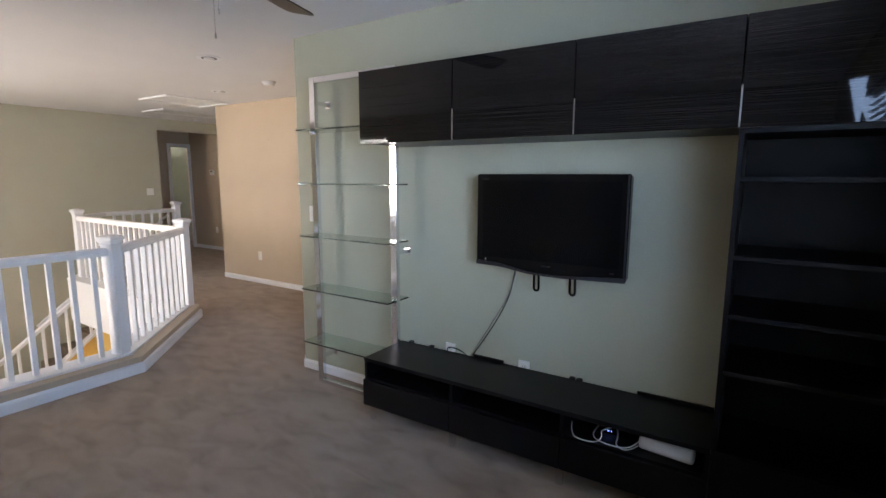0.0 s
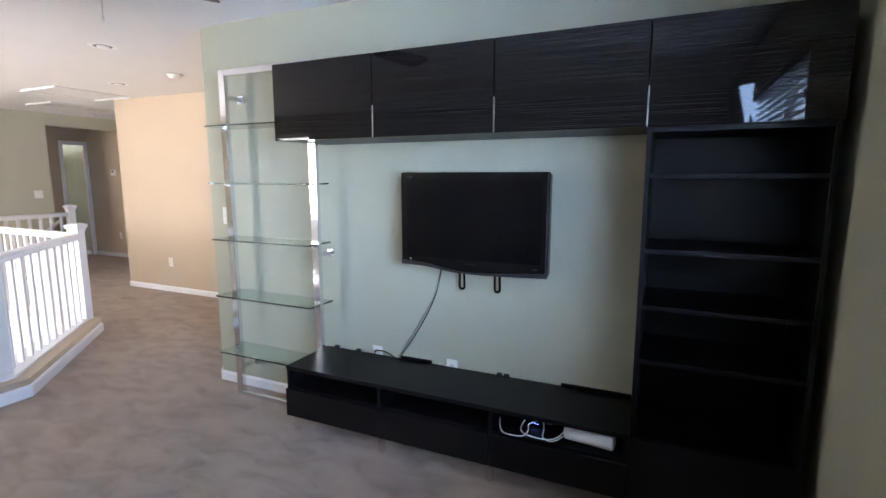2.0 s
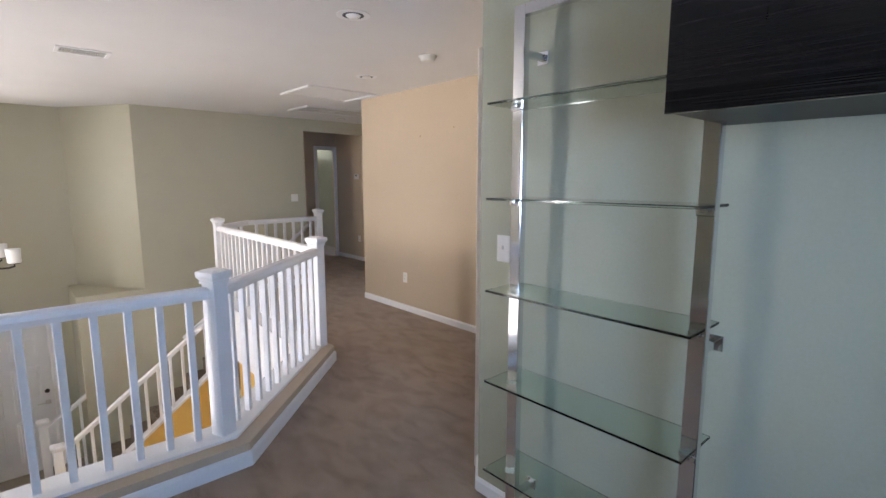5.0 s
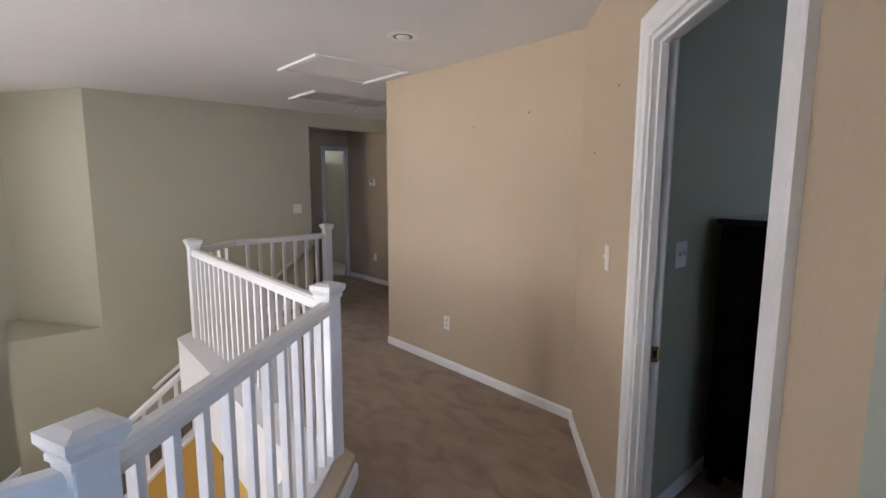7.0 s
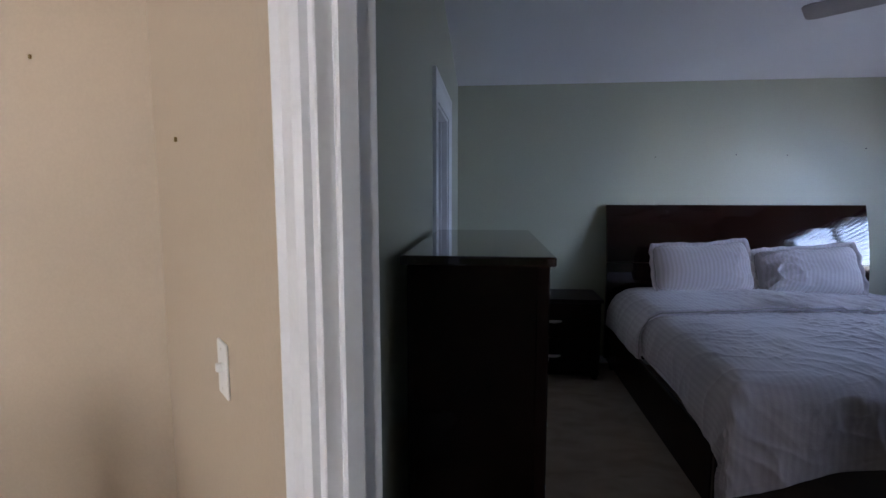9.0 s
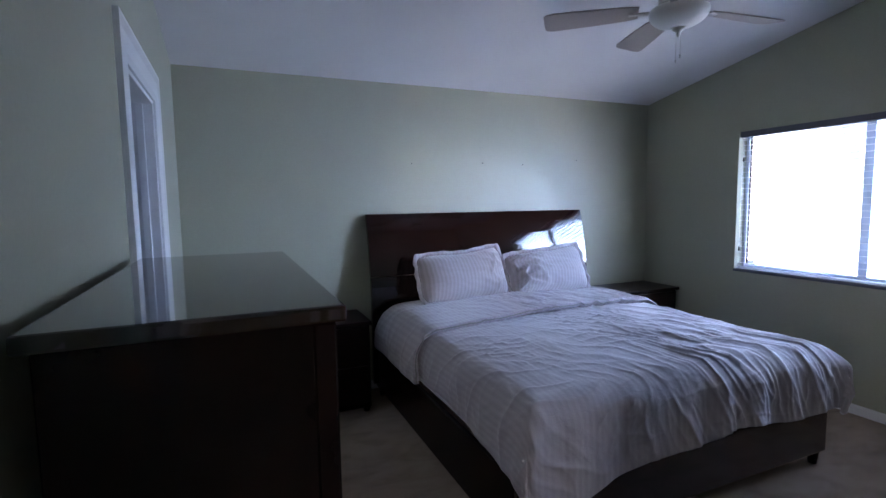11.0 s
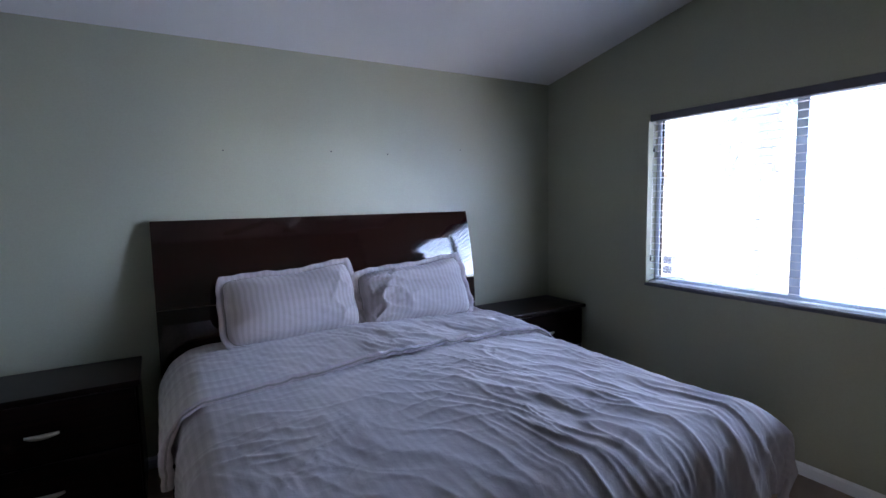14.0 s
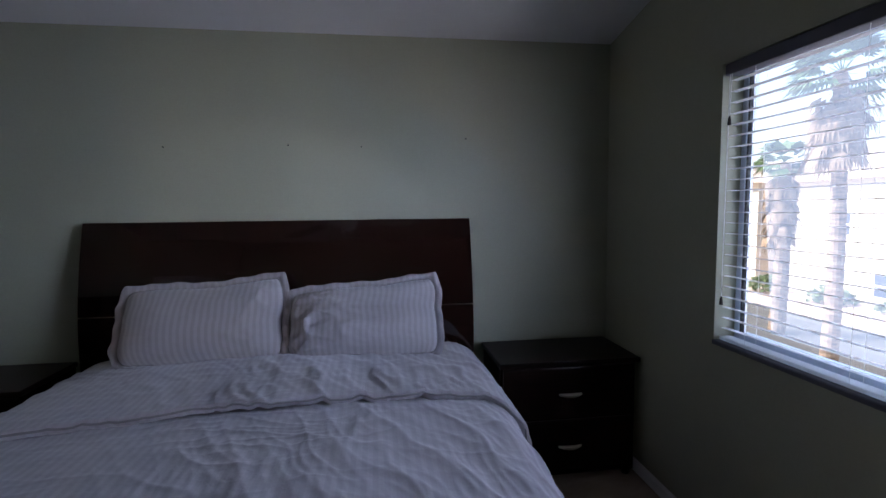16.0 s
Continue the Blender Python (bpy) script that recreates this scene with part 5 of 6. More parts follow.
def fabric(name, color, pitch, axis="x", contrast=0.10):
    """Sateen cloth: fine woven stripes, weave relief."""
    m = bpy.data.materials.new(name)
    m.use_nodes = True
    nt = m.node_tree
    n, ln = nt.nodes, nt.links
    b = n["Principled BSDF"]
    b.inputs["Roughness"].default_value = 0.62
    b.inputs["Sheen Weight"].default_value = 0.3
    b.inputs["Specular IOR Level"].default_value = 0.25
    uv = n.new("ShaderNodeUVMap")
    uv.uv_map = "cloth"
    sep = n.new("ShaderNodeSeparateXYZ")
    ln.new(uv.outputs[0], sep.inputs[0])
    mul, sn, mr = n.new("ShaderNodeMath"), n.new("ShaderNodeMath"), n.new("ShaderNodeMapRange")
    mul.operation, sn.operation = "MULTIPLY", "SINE"
    mul.inputs[1].default_value = 2 * math.pi / pitch
    ln.new(sep.outputs[0 if axis == "x" else 1], mul.inputs[0])
    ln.new(mul.outputs[0], sn.inputs[0])
    mr.inputs["From Min"].default_value, mr.inputs["From Max"].default_value = -0.35, 0.35
    mr.inputs["To Min"].default_value, mr.inputs["To Max"].default_value = 1 - contrast, 1 + contrast
    ln.new(sn.outputs[0], mr.inputs["Value"])
    nz = n.new("ShaderNodeTexNoise")
    nz.inputs["Scale"].default_value, nz.inputs["Detail"].default_value = 6, 4
    mr2 = n.new("ShaderNodeMapRange")
    mr2.inputs["To Min"].default_value, mr2.inputs["To Max"].default_value = 0.93, 1.07
    ln.new(uv.outputs[0], nz.inputs["Vector"])
    ln.new(nz.outputs[0], mr2.inputs["Value"])
    m2 = n.new("ShaderNodeMath")
    m2.operation = "MULTIPLY"
    ln.new(mr.outputs[0], m2.inputs[0])
    ln.new(mr2.outputs[0], m2.inputs[1])
    vm = n.new("ShaderNodeVectorMath")
    vm.operation = "SCALE"
    vm.inputs[0].default_value = color
    ln.new(m2.outputs[0], vm.inputs["Scale"])
    ln.new(vm.outputs[0], b.inputs["Base Color"])
    rr = n.new("ShaderNodeMapRange")
    rr.inputs["From Min"].default_value, rr.inputs["From Max"].default_value = -0.35, 0.35
    rr.inputs["To Min"].default_value, rr.inputs["To Max"].default_value = 0.68, 0.50
    ln.new(sn.outputs[0], rr.inputs["Value"])
    ln.new(rr.outputs[0], b.inputs["Roughness"])
    fz, bp = n.new("ShaderNodeTexNoise"), n.new("ShaderNodeBump")
    fz.inputs["Scale"].default_value, fz.inputs["Detail"].default_value = 40, 4
    fz.inputs["Distortion"].default_value = 0.6
    bp.inputs["Strength"].default_value, bp.inputs["Distance"].default_value = 0.28, 0.006
    ln.new(uv.outputs[0], fz.inputs["Vector"])
    ln.new(fz.outputs[0], bp.inputs["Height"])
    ln.new(bp.outputs[0], b.inputs["Normal"])
    return m


CLOTH = fabric("grey_sateen_duvet", (0.385, 0.345, 0.355), 0.033, "x", 0.035)
CLOTH2 = fabric("striped_grey_sateen", (0.375, 0.34, 0.345), 0.034, "x", 0.075)
PIPE = mat("grey_piping", (0.22, 0.20, 0.20), 0.7)


def grid_mesh(nu, nv, fn):
    """A smooth sheet: fn(i, j) gives the place and the cloth coordinates in metres."""
    bm = bmesh.new()
    lay = bm.loops.layers.uv.new("cloth")
    vs, uvs = [], []
    for i in range(nu + 1):
        for j in range(nv + 1):
            p, uv = fn(i / nu, j / nv)
            vs.append(bm.verts.new(p))
            uvs.append(uv)
    bm.verts.index_update()
    for i in range(nu):
        for j in range(nv):
            ids = (i * (nv + 1) + j, (i + 1) * (nv + 1) + j, (i + 1) * (nv + 1) + j + 1, i * (nv + 1) + j + 1)
            f = bm.faces.new([vs[k] for k in ids])
            for lp, k in zip(f.loops, ids):
                lp[lay].uv = uvs[k]
    return bm


def ridge(x, y, seed):
    return 1 - abs(noise.noise(Vector((x, y, seed)))) * 2.0


def wrinkle(u, v):
    """Cloth relief in metres at a place on the duvet: long sharp folds towards the foot, crossing creases, crumples."""
    wx = u + 0.10 * noise.noise(Vector((u * 2.1, v * 2.1, 3.0))) + 0.03 * noise.noise(Vector((u * 6, v * 6, 3.5)))
    wy = v + 0.10 * noise.noise(Vector((u * 2.1, v * 2.1, 9.0))) + 0.03 * noise.noise(Vector((u * 6, v * 6, 9.5)))
    mask = min(1.0, max(0.0, 0.5 + 1.3 * noise.noise(Vector((u * 1.3 + 4, v * 1.3, 2.0)))))
    mask2 = min(1.0, max(0.0, 0.45 + 1.5 * noise.noise(Vector((u * 1.7 - 4, v * 1.7, 6.0)))))
    right = min(1.0, max(0.0, 0.5 + 0.8 * u))
    foot = max(0.0, min(1.0, (6.0 - v) / 0.9))
    a = max(0.0, ridge(wx * 3.4 + wy * 1.7, wy * 0.7 - wx * 0.3, 1.0)) ** 3
    e = max(0.0, ridge(wx * 7.0 + wy * 2.6, wy * 1.4 - wx * 0.5, 15.0)) ** 3
    c = max(0.0, ridge(wx * 13.0 + wy * 4.5, wy * 2.6 - wx * 1.1, 8.0)) ** 3
    g = max(0.0, ridge(wx * 22.0 + wy * 6.0, wy * 5.5 - wx * 1.5, 17.0)) ** 2
    b = max(0.0, ridge(wx * 2.2 - wy * 0.8, wy * 6.5 + wx * 1.6, 5.0)) ** 4
    f = max(0.0, ridge(wx * 4.0 + wy * 1.0, wy * 12.0 - wx * 2.5, 21.0)) ** 3
    fan = 0.012 * a * (0.2 + 0.8 * right) + (0.024 * e * (0.4 + 0.6 * mask) + 0.017 * c * mask2 + 0.009 * g * mask) * (0.24 + 0.76 * right) * (0.35 + 0.65 * foot)
    cross = (0.011 * b * mask + 0.006 * f * mask2) * (1.0 - 0.6 * right)
    return fan + cross + 0.0025 * noise.noise(Vector((wx * 13 + wy * 9, wy * 11 - wx * 8, 30.0))) + 0.016 * noise.noise(Vector((u * 1.3, v * 1.2, 7.0)))


CXB = (BDX0 + BDX1) / 2


def drape(d, half, r):
    """How far out and how far down a cloth lies at arc length d from the middle of a bed of that half width."""
    a = abs(d)
    if a <= half:
        return d, 0.0
    s = a - half
    q = r * math.pi / 2
    if s < q:
        th = s / r
        out, down = half + r * math.sin(th), r * (1 - math.cos(th))
    else:
        out, down = half + r + 0.04 * (s - q), r + (s - q)
    return math.copysign(out, d), down


def duvet_at(uu, vv):
    v0 = 4.40 + 0.20 * min(1.0, uu * 2.2) + 0.015 * math.sin(uu * 23)
    v = v0 + (6.30 - v0) * vv
    u = -1.20 - 0.22 * (1 - vv) ** 3 + (2.47 + 0.22 * (1 - vv) ** 3) * uu
    x, dx = drape(u, 0.915 if u > 0 else 0.88, 0.14)
    foot, dy = drape(6.30 - v, 6.30 - 5.03, 0.13)
    y = 6.30 - foot
    h = wrinkle(u, v)
    crown = 0.05 * (1 - (u / 1.1) ** 2) if abs(u) < 1.1 else 0.0
    pw = 1.4 + 3.0 * uu
    z = 0.695 + crown - (dx ** pw + dy ** pw) ** (1 / pw)
    hang = min(1.0, (dx + dy) / 0.14)
    side = math.copysign(1, u) if dx > 0 else 0
    wave = 0.022 * noise.noise(Vector((u * 0.8, v * 5.5, 1.5))) * min(1, dx / 0.12) + 0.02 * noise.noise(Vector((u * 6.0, v * 0.8, 4.5))) * min(1, dy / 0.12)
    x += side * (h * hang + wave)
    y -= (h * hang + wave) * min(1, dy / 0.1) if dy > 0 else 0
    z += h * (1 - 0.8 * hang)
    return (CXB + x, y, max(z, 0.16 + 0.02 * noise.noise(Vector((u * 4, v * 4, 0))))), (u, v)


duvet = thing("duvet", "rumpled grey sateen duvet spread over the bed", "duvet")
ob = part("cover", grid_mesh(390, 300, duvet_at), CLOTH, duvet, smooth=True)
so = ob.modifiers.new("thickness", "SOLIDIFY")
so.thickness, so.offset = 0.02, -1


def flap_at(uu, vv):
    """The folded-back head end of the duvet: from its rolled edge up towards the pillows."""
    u = -1.24 + 2.50 * uu
    s = vv
    edge_y = 6.14 + 0.05 * math.sin(u * 1.6 + 0.4) + 0.03 * noise.noise(Vector((u * 2.5, 0, 2))) - 0.12 * max(0, abs(u) - 0.95)
    if s < 0.10:
        th = math.pi * (1 - s / 0.10)
        v = edge_y + 0.022 - 0.022 * math.sin(th) ** 0.8 + 0.03 * (th / math.pi)
        lift = 0.022 * (1 - math.cos(math.pi - th)) - 0.01
    else:
        t = (s - 0.10) / 0.90
        v, lift = edge_y + 0.022 + t * (6.93 - edge_y), 0.034 - 0.006 * t
    x, dx = drape(u, 0.925 if u > 0 else 0.885, 0.14)
    h = wrinkle(u * 1.2 + 0.2, v * 1.3 - 3.1) * 0.85
    crown = 0.05 * (1 - (u / 1.1) ** 2) if abs(u) < 1.1 else 0.0
    hang = min(1.0, dx / 0.16)
    side = math.copysign(1, u) if dx > 0 else 0
    wave = 0.02 * noise.noise(Vector((u, v * 5, 6.5))) * hang
    return (CXB + x + side * (h * hang + lift * hang + wave + 0.012 * hang), v, 0.705 + crown - dx + (h + lift) * (1 - 0.8 * hang)), (u, v)


fold = part("folded_flap", grid_mesh(240, 90, flap_at), CLOTH, duvet, "folded-back head end with piped edge", True)
so = fold.modifiers.new("thickness", "SOLIDIFY")
so.thickness, so.offset = 0.014, -1
bm = bmesh.new()
tube(bm, [Vector(flap_at(i / 90, 0.055)[0]) + Vector((0, -0.003, 0.004)) for i in range(91)], 0.0045, 6)
part("piping", bm, PIPE, duvet, "dark piped edge", True)


def pillow(at, w, h, t, lean, turn, seed, label, ears, crumple, rough):
    """A plump pillow in a flanged sham, leaning on its long edge; ears lift or drop its corners."""
    p = thing("pillow", label, "pillow", "pillows on the bed")
    p.matrix_basis = pose(*at, lean, 0, turn)
    fl = 0.035

    def outline(u, v):
        """Place in the pillow's own plane of a point of the square -1 to 1."""
        rd = 1 - 0.12 * (u * v) ** 4
        x = u * rd * (w / 2 - fl) * (1 - 0.055 * (1 - v * v) * abs(u))
        z = v * rd * (h / 2 - fl) * (1 - 0.10 * (1 - u * u))
        s, q = (u + 1) / 2, (v + 1) / 2
        z += q * q * (ears[0] * (1 - s) ** 3 + ears[1] * s ** 3) + 0.010 * noise.noise(Vector((u * 2.2, seed, v)))
        x += 0.008 * noise.noise(Vector((v * 2.2, u, seed + 3)))
        return x, z

    def side(sgn):
        def fn(a, b):
            u, v = math.sin((a - 0.5) * math.pi), math.sin((b - 0.5) * math.pi)
            f = max(0.0, 1 - abs(u) ** 3.0) * max(0.0, 1 - abs(v) ** 2.4)
            d = t * f ** 0.55 * (1 - 0.15 * v)
            x, z = outline(u, v)
            k = max(0.0, min(1.0, 1.2 - abs(u - crumple) * 1.5))
            rot = u * 0.8 + v * 0.6
            cr = 0.026 * rough * k * max(0.0, ridge(rot * 2.6 + seed, (v - u) * 1.1, seed)) ** 5
            cr += 0.015 * rough * k * max(0.0, ridge((u - v) * 3.4, (u + v) * 1.3 + seed, seed + 4)) ** 4
            cr += 0.007 * max(0.0, ridge(u * 2.0 + seed, v * 4.5 + u * 2, seed + 7)) ** 6
            cr += 0.006 * noise.noise(Vector((u * 1.6, v * 1.4, seed)))
            return (x, sgn * (d + cr * min(1.0, f * 3)), z), (u * w / 2, v * h / 2)
        return fn
    for sgn, nm in ((-1, "front"), (1, "back")):
        part(nm, grid_mesh(72, 48, side(sgn)), CLOTH2, p, smooth=True)
    # the flange: a thin strip outside the seam, waving, fuller at the corners
    edge = [(-1 + i / 20, -1.0) for i in range(40)] + [(1.0, -1 + i / 14) for i in range(28)] + [(1 - i / 20, 1.0) for i in range(40)] + [(-1.0, 1 - i / 14) for i in range(28)]
    bm = bmesh.new()
    lay = bm.loops.layers.uv.new("cloth")
    rows, outer = [], []
    for n, (u, v) in enumerate(edge):
        x, z = outline(u, v)
        ou = math.copysign(max(0.0, (abs(u) - 0.86) / 0.14) ** 0.7, u) if abs(v) == 1.0 else math.copysign(1, u)
        ov = math.copysign(max(0.0, (abs(v) - 0.80) / 0.20) ** 0.7, v) if abs(u) == 1.0 else math.copysign(1, v)
        if abs(u) == 1.0 and abs(v) == 1.0:
            ou, ov = u, v
        flop = -0.012 - 0.014 * noise.noise(Vector((u * 3, v * 3, seed + 9))) + 0.009 * math.sin(n * 0.9 + seed)
        ring = []
        for k in (0.0, 0.5, 1.0):
            ring.append(bm.verts.new((x + ou * fl * k * 1.05, flop * k, z + ov * fl * k * (0.45 if v < 0 else 1.0))))
        rows.append(ring)
        outer.append(ring[2].co.copy())
    for r0, r1 in zip(rows, rows[1:] + rows[:1]):
        for k in range(2):
            fc = bm.faces.new((r0[k], r1[k], r1[k + 1], r0[k + 1]))
            for lp in fc.loops:
                lp[lay].uv = (lp.vert.co.x, lp.vert.co.z)
    ob = part("flange", bm, CLOTH2, p, "flat stitched flange", True)
    so = ob.modifiers.new("thickness", "SOLIDIFY")
    so.thickness, so.offset = 0.005, 0
    bm = bmesh.new()
    tube(bm, [Vector((outline(u, v)[0], -0.006, outline(u, v)[1])) for u, v in edge + edge[:1]], 0.0035, 6)
    part("piping", bm, PIPE, p, "dark piped seam", True)
    return p


pillow((-1.758, 6.85, 0.945), 0.86, 0.475, 0.150, -26, 2, 1.3, "plump striped grey pillow leaning on the headboard", (0.0, 0.05), 0.75, 0.7)
pillow((-0.965, 6.84, 0.935), 0.86, 0.465, 0.145, -28, -3, 6.1, "creased striped grey pillow leaning on the headboard", (-0.03, 0.05), -0.75, 1.7)

# nails and holes left in the walls
for x, z in ((-0.967, 1.879), (-1.38, 1.885), (-2.05, 1.87), (-0.35, 1.93)):
    nl = thing("wall_nail", "tiny dark nail remaining in the bedroom wall", "nail", "nails in the wall", at=(x, HBY, z))
    bm = bmesh.new()
    lathe(bm, [(0.004, 0.0), (0.004, 0.010), (0.002, 0.012)], 8)
    bmesh.ops.transform(bm, matrix=pose(0, 0, 0, 90, 0, 0), verts=bm.verts)
    part("head", bm, BRONZE, nl)
for d, z in ((1.50, 1.945), (1.945, 1.69)):
    p = Vector(COR) + DU * d + n_out * 0.004
    nl = thing("picture_hook", "small brass picture hook remaining on the tan wall", "hook", "hooks on the tan wall", at=(p.x, p.y, z), rz=ang_d)
    part("hook", boxed((-0.0025, -0.003, -0.006), (0.0025, 0.004, 0.006), 0.001), BRASS, nl)
for x, z in ((-4.98, 1.998), (-5.50, 1.944)):
    nl = thing("picture_hook", "small brass picture hook remaining on the tan wall", "hook", "hooks on the tan wall", at=(x, ORY - 0.004, z))
    part("hook", boxed((-0.004, -0.004, -0.007), (0.004, 0.0035, 0.007), 0.0015), BRASS, nl)

# ---- outside ----
GZ = -2.85
EARTH = mat("pinkish_gravel", (0.42, 0.33, 0.28), 0.95, var=0.25, scale=4, fine=40)
ASPH = mat("grey_asphalt", (0.07, 0.07, 0.07), 0.9, var=0.2)
STUCCO = mat("cream_stucco", (0.62, 0.56, 0.48), 0.9, var=0.06, bump=0.3)
ROOFT = mat("terracotta_roof", (0.46, 0.37, 0.32), 0.85, var=0.25, scale=20)
DARKPANE = mat("dark_window_glass", (0.05, 0.06, 0.09), 0.1)
BARK = stretch_grain(mat("palm_bark", (0.2, 0.15, 0.1), 0.95), (6, 6, 22), (0.10, 0.075, 0.055), (0.27, 0.20, 0.15))
DEAD = mat("dead_palm_fronds", (0.22, 0.16, 0.11), 0.9, var=0.4, fine=20)
FROND = mat("green_palm_fronds", (0.06, 0.11, 0.035), 0.6, var=0.3, fine=20)
LEAF = mat("shrub_leaves", (0.06, 0.09, 0.03), 0.7, var=0.35, fine=20)
setting("ground", boxed((-300, -300, GZ - 0.2), (600, 600, GZ)), EARTH, "pinkish gravel ground outside", "ground")
setting("road", boxed((9.5, -120, GZ), (15.5, 160, GZ + 0.01)), ASPH, "grey asphalt street", "road")
setting("pavement", boxed((8.0, -120, GZ), (9.5, 160, GZ + 0.12), 0.02), STUCCO, "pale concrete sidewalk", "pavement")


def far_house(x, y0, y1, eave, label, wins):
    h = thing("house", label, "house", "houses across the street")
    part("wall", boxed((x, y0, GZ), (x + 9, y1, eave)), STUCCO, h)
    ym = (y0 + y1) / 2
    bm = bmesh.new()
    pts = [(y0 - 0.6, eave), (y1 + 0.6, eave), (ym, eave + 1.9)]
    lo = [bm.verts.new((x - 0.5, *p)) for p in pts]
    hi = [bm.verts.new((x + 9.5, *p)) for p in pts]
    bm.faces.new(lo)
    bm.faces.new(hi)
    for i in range(3):
        bm.faces.new((lo[i], lo[(i + 1) % 3], hi[(i + 1) % 3], hi[i]))
    bmesh.ops.recalc_face_normals(bm, faces=bm.faces)
    part("roof", bm, ROOFT, h, "low terracotta tile roof")
    for wy, wz, ww, wh in wins:
        wd = part("window", boxed((x - 0.06, wy - ww / 2 - 0.1, wz - wh / 2 - 0.1), (x - 0.002, wy + ww / 2 + 0.1, wz + wh / 2 + 0.1), 0.02), WHITE, h)
        k = max(1, round(ww / 0.8))
        for i in range(k):
            for j in range(2):
                a = wy - ww / 2 + ww * i / k
                part("pane", boxed((x - 0.075, a + 0.04, wz - wh / 2 + wh * j / 2 + 0.04), (x - 0.062, a + ww / k - 0.04, wz - wh / 2 + wh * (j + 1) / 2 - 0.04)), DARKPANE, wd)
    return h


far_house(20.0, 13.0, 27.0, 2.6, "cream stucco two-storey house with a tile roof", [(19.9, -1.95, 1.7, 1.0), (21.7, -1.95, 0.8, 1.0), (23.7, 0.6, 0.9, 1.0)])
far_house(22.0, 31.0, 44.0, 2.8, "cream stucco house further along the street", [(36.0, 0.6, 1.5, 1.1), (39.0, -1.4, 1.6, 1.1)])
far_house(20.5, -4.0, 9.5, 2.4, "cream stucco house across the street", [(4.0, 0.6, 1.5, 1.1), (7.2, -1.4, 1.6, 1.1), (0.5, -1.4, 1.6, 1.1)])


def fan_frond(bm, base, direction, length, spread, n, droop):
    """A palm fan: a stalk and a spread of pointed blades."""
    d = direction.normalized()
    tip = base + d * length * 0.45 + Vector((0, 0, -droop * length * 0.15))
    side = d.cross(Vector((0, 0, 1)))
    side = side.normalized() if side.length > 0.1 else Vector((1, 0, 0))
    upv = side.cross(d).normalized()
    a = bm.verts.new(base + side * 0.015)
    b = bm.verts.new(base - side * 0.015)
    c = bm.verts.new(tip)
    bm.faces.new((a, b, c))
    for i in range(n):
        s = -1 + 2 * i / (n - 1)
        th = s * spread
        way = d * math.cos(th) + side * math.sin(th)
        L = length * 0.6 * (1 - 0.3 * abs(s)) * random.uniform(0.85, 1.1)
        wv = (side * math.cos(th) - d * math.sin(th)) * L * 0.07
        m1 = tip + way * L * 0.5 + upv * 0.03
        e = tip + way * L + Vector((0, 0, -droop * L * 0.6))
        q = [bm.verts.new(p) for p in (tip, m1 + wv, e, m1 - wv)]
        bm.faces.new(q)


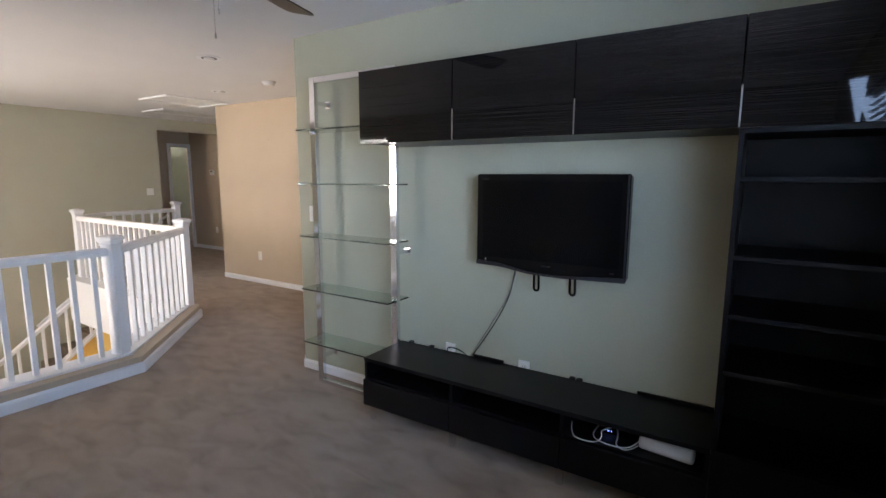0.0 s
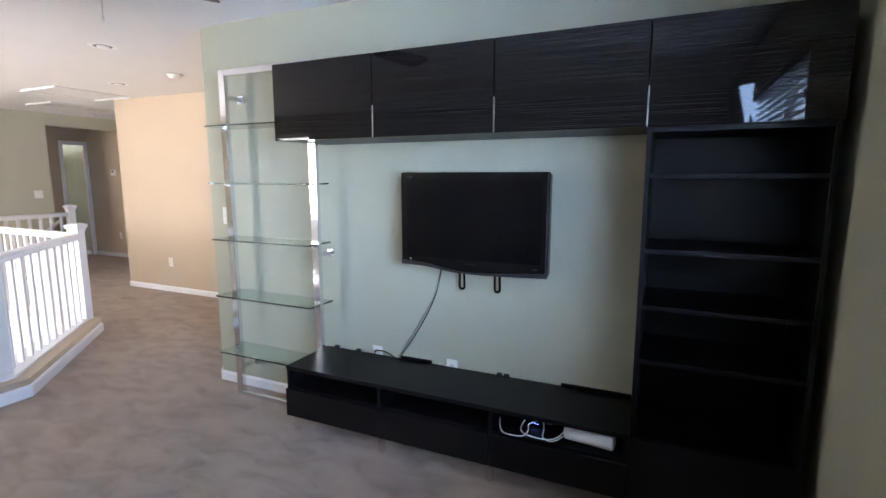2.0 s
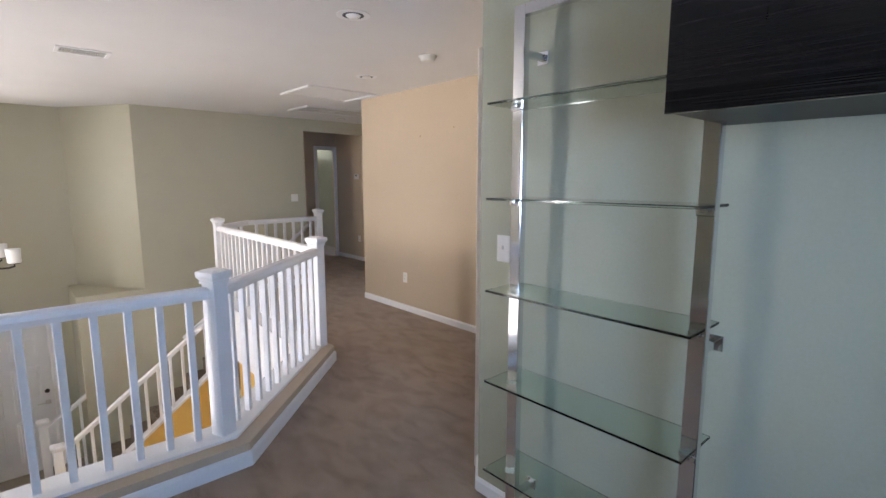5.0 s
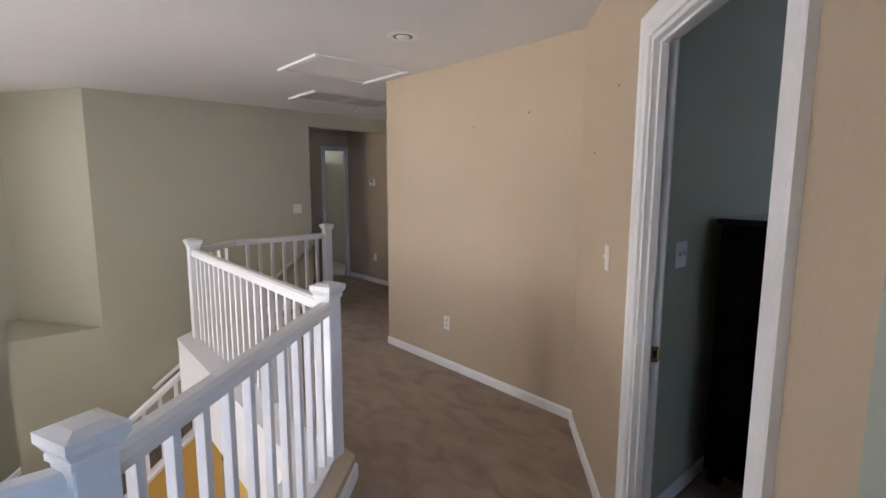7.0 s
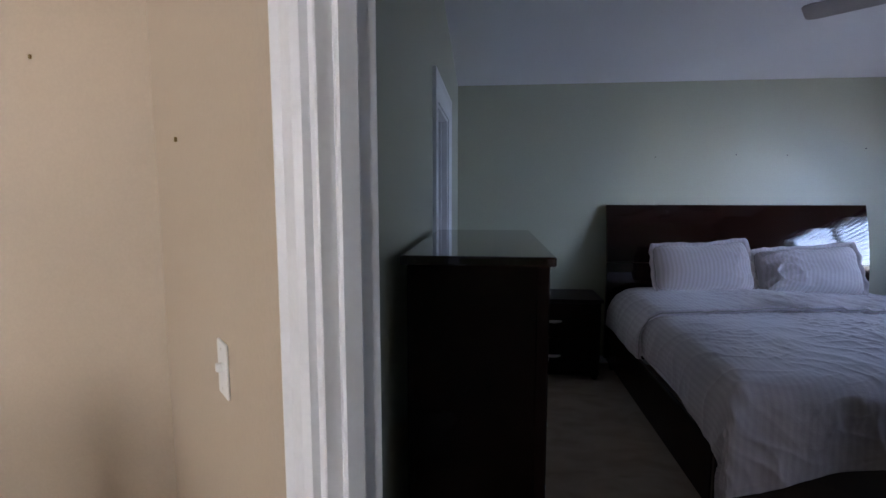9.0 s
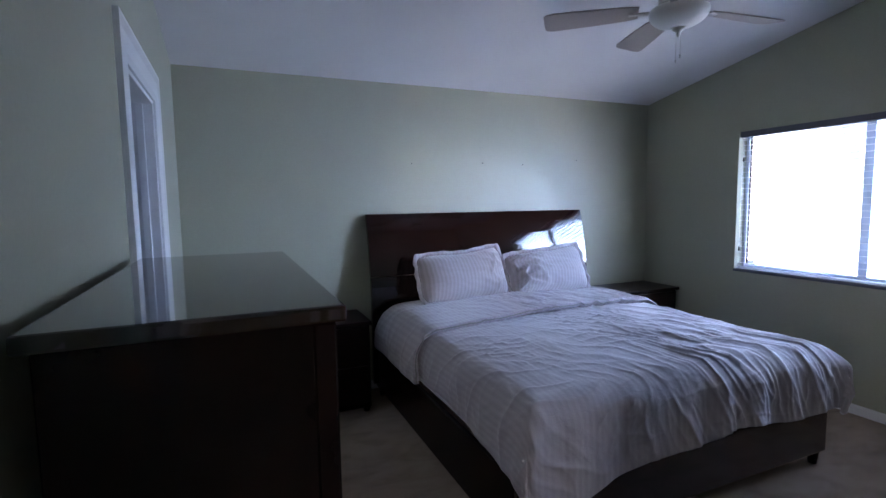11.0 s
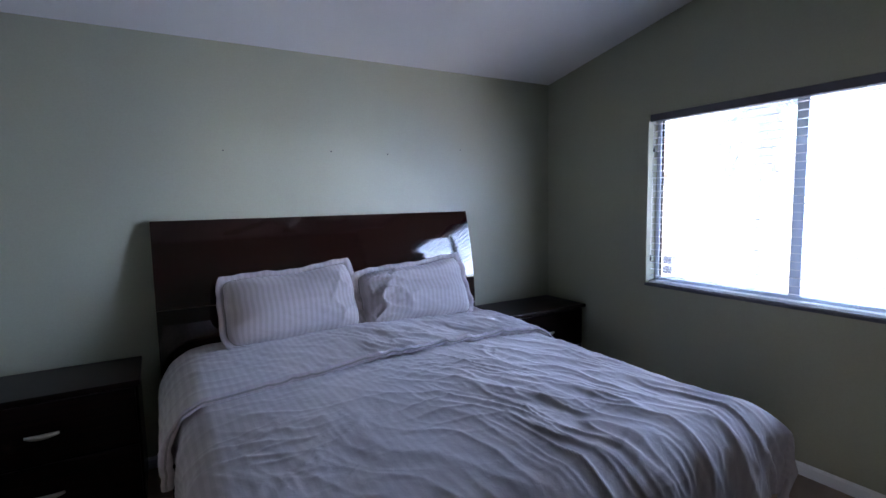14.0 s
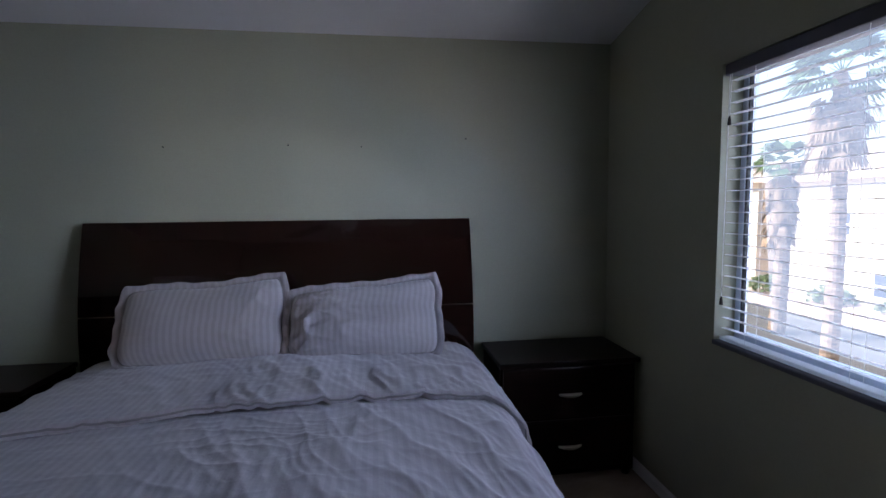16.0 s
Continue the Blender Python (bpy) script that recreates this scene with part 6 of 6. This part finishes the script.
def palm(x, y, crown_z, skirt, r, size, label):
    t = thing("palm_tree", label, "palm tree", at=(x, y, GZ))
    bm = bmesh.new()
    pts = []
    H = crown_z - GZ
    n = 34
    for i in range(n + 1):
        s = i / n
        pts.append((r * (1.25 - 0.35 * s + 0.10 * (i % 2)), H * s))
    lathe(bm, pts, 14)
    for v in bm.verts:
        v.co.x += 0.10 * math.sin(v.co.z * 0.5)
    part("trunk", bm, BARK, t)
    bm = bmesh.new()
    random.seed(int(x * 10))
    for i in range(150):
        z = H - skirt * random.random() ** 0.9
        a = random.uniform(0, 2 * math.pi)
        d = Vector((math.cos(a), math.sin(a), -random.uniform(0.9, 2.2)))
        fan_frond(bm, Vector((0.1 * math.cos(a), 0.1 * math.sin(a), z)), d, size * random.uniform(0.55, 0.9), 0.5, 6, 0.6)
    part("dead_skirt", bm, DEAD, t, "brown skirt of dead fronds")
    bm = bmesh.new()
    for i in range(46):
        a = random.uniform(0, 2 * math.pi)
        el = random.uniform(-0.35, 1.3)
        d = Vector((math.cos(a) * math.cos(el), math.sin(a) * math.cos(el), math.sin(el)))
        fan_frond(bm, Vector((0, 0, H)), d, size * random.uniform(0.9, 1.25), 1.0, 13, 0.45)
    part("crown", bm, FROND, t, "green fan fronds")
    return t


palm(7.80, 12.55, 3.95, 1.15, 0.125, 1.0, "tall fan palm with a thick brown skirt")
palm(12.6, 19.0, 2.9, 2.1, 0.20, 1.05, "lower fan palm with a brown skirt")
palm(8.03, 9.44, 3.75, 1.2, 0.145, 1.0, "fan palm with a short brown skirt beside the sidewalk")
palm(17.5, 30.0, 6.5, 2.2, 0.2, 1.6, "tall fan palm further along the street")


def shrub(x, y, s, label):
    b = thing("shrub", label, "shrub", "shrubs by the houses", at=(x, y, GZ))
    bm = bmesh.new()
    for i in range(420):
        a, el, rr = random.uniform(0, 6.283), math.asin(random.uniform(-0.1, 1)), s * random.uniform(0.55, 1.0)
        c = Vector((rr * math.cos(a) * math.cos(el), rr * math.sin(a) * math.cos(el), 0.15 + rr * 0.8 * math.sin(el)))
        u = Vector((random.uniform(-1, 1), random.uniform(-1, 1), random.uniform(-1, 1))).normalized() * 0.13 * s
        w_ = u.orthogonal() * 0.5
        bm.faces.new([bm.verts.new(p) for p in (c - u, c + w_, c + u, c - w_)])
    part("leaves", bm, LEAF, b)
    bm = bmesh.new()
    tube(bm, [(0, 0, 0), (0.02, 0, s * 0.5)], 0.03, 6)
    part("stem", bm, BARK, b)


for x, y, s in ((18.8, 22.9, 0.9), (18.6, 18.2, 0.7), (18.9, 16.8, 0.6), (19.0, 20.6, 0.5), (18.6, 26.2, 0.9), (17.8, 8.4, 0.8)):
    shrub(x, y, s, "low green shrub in front of a house")
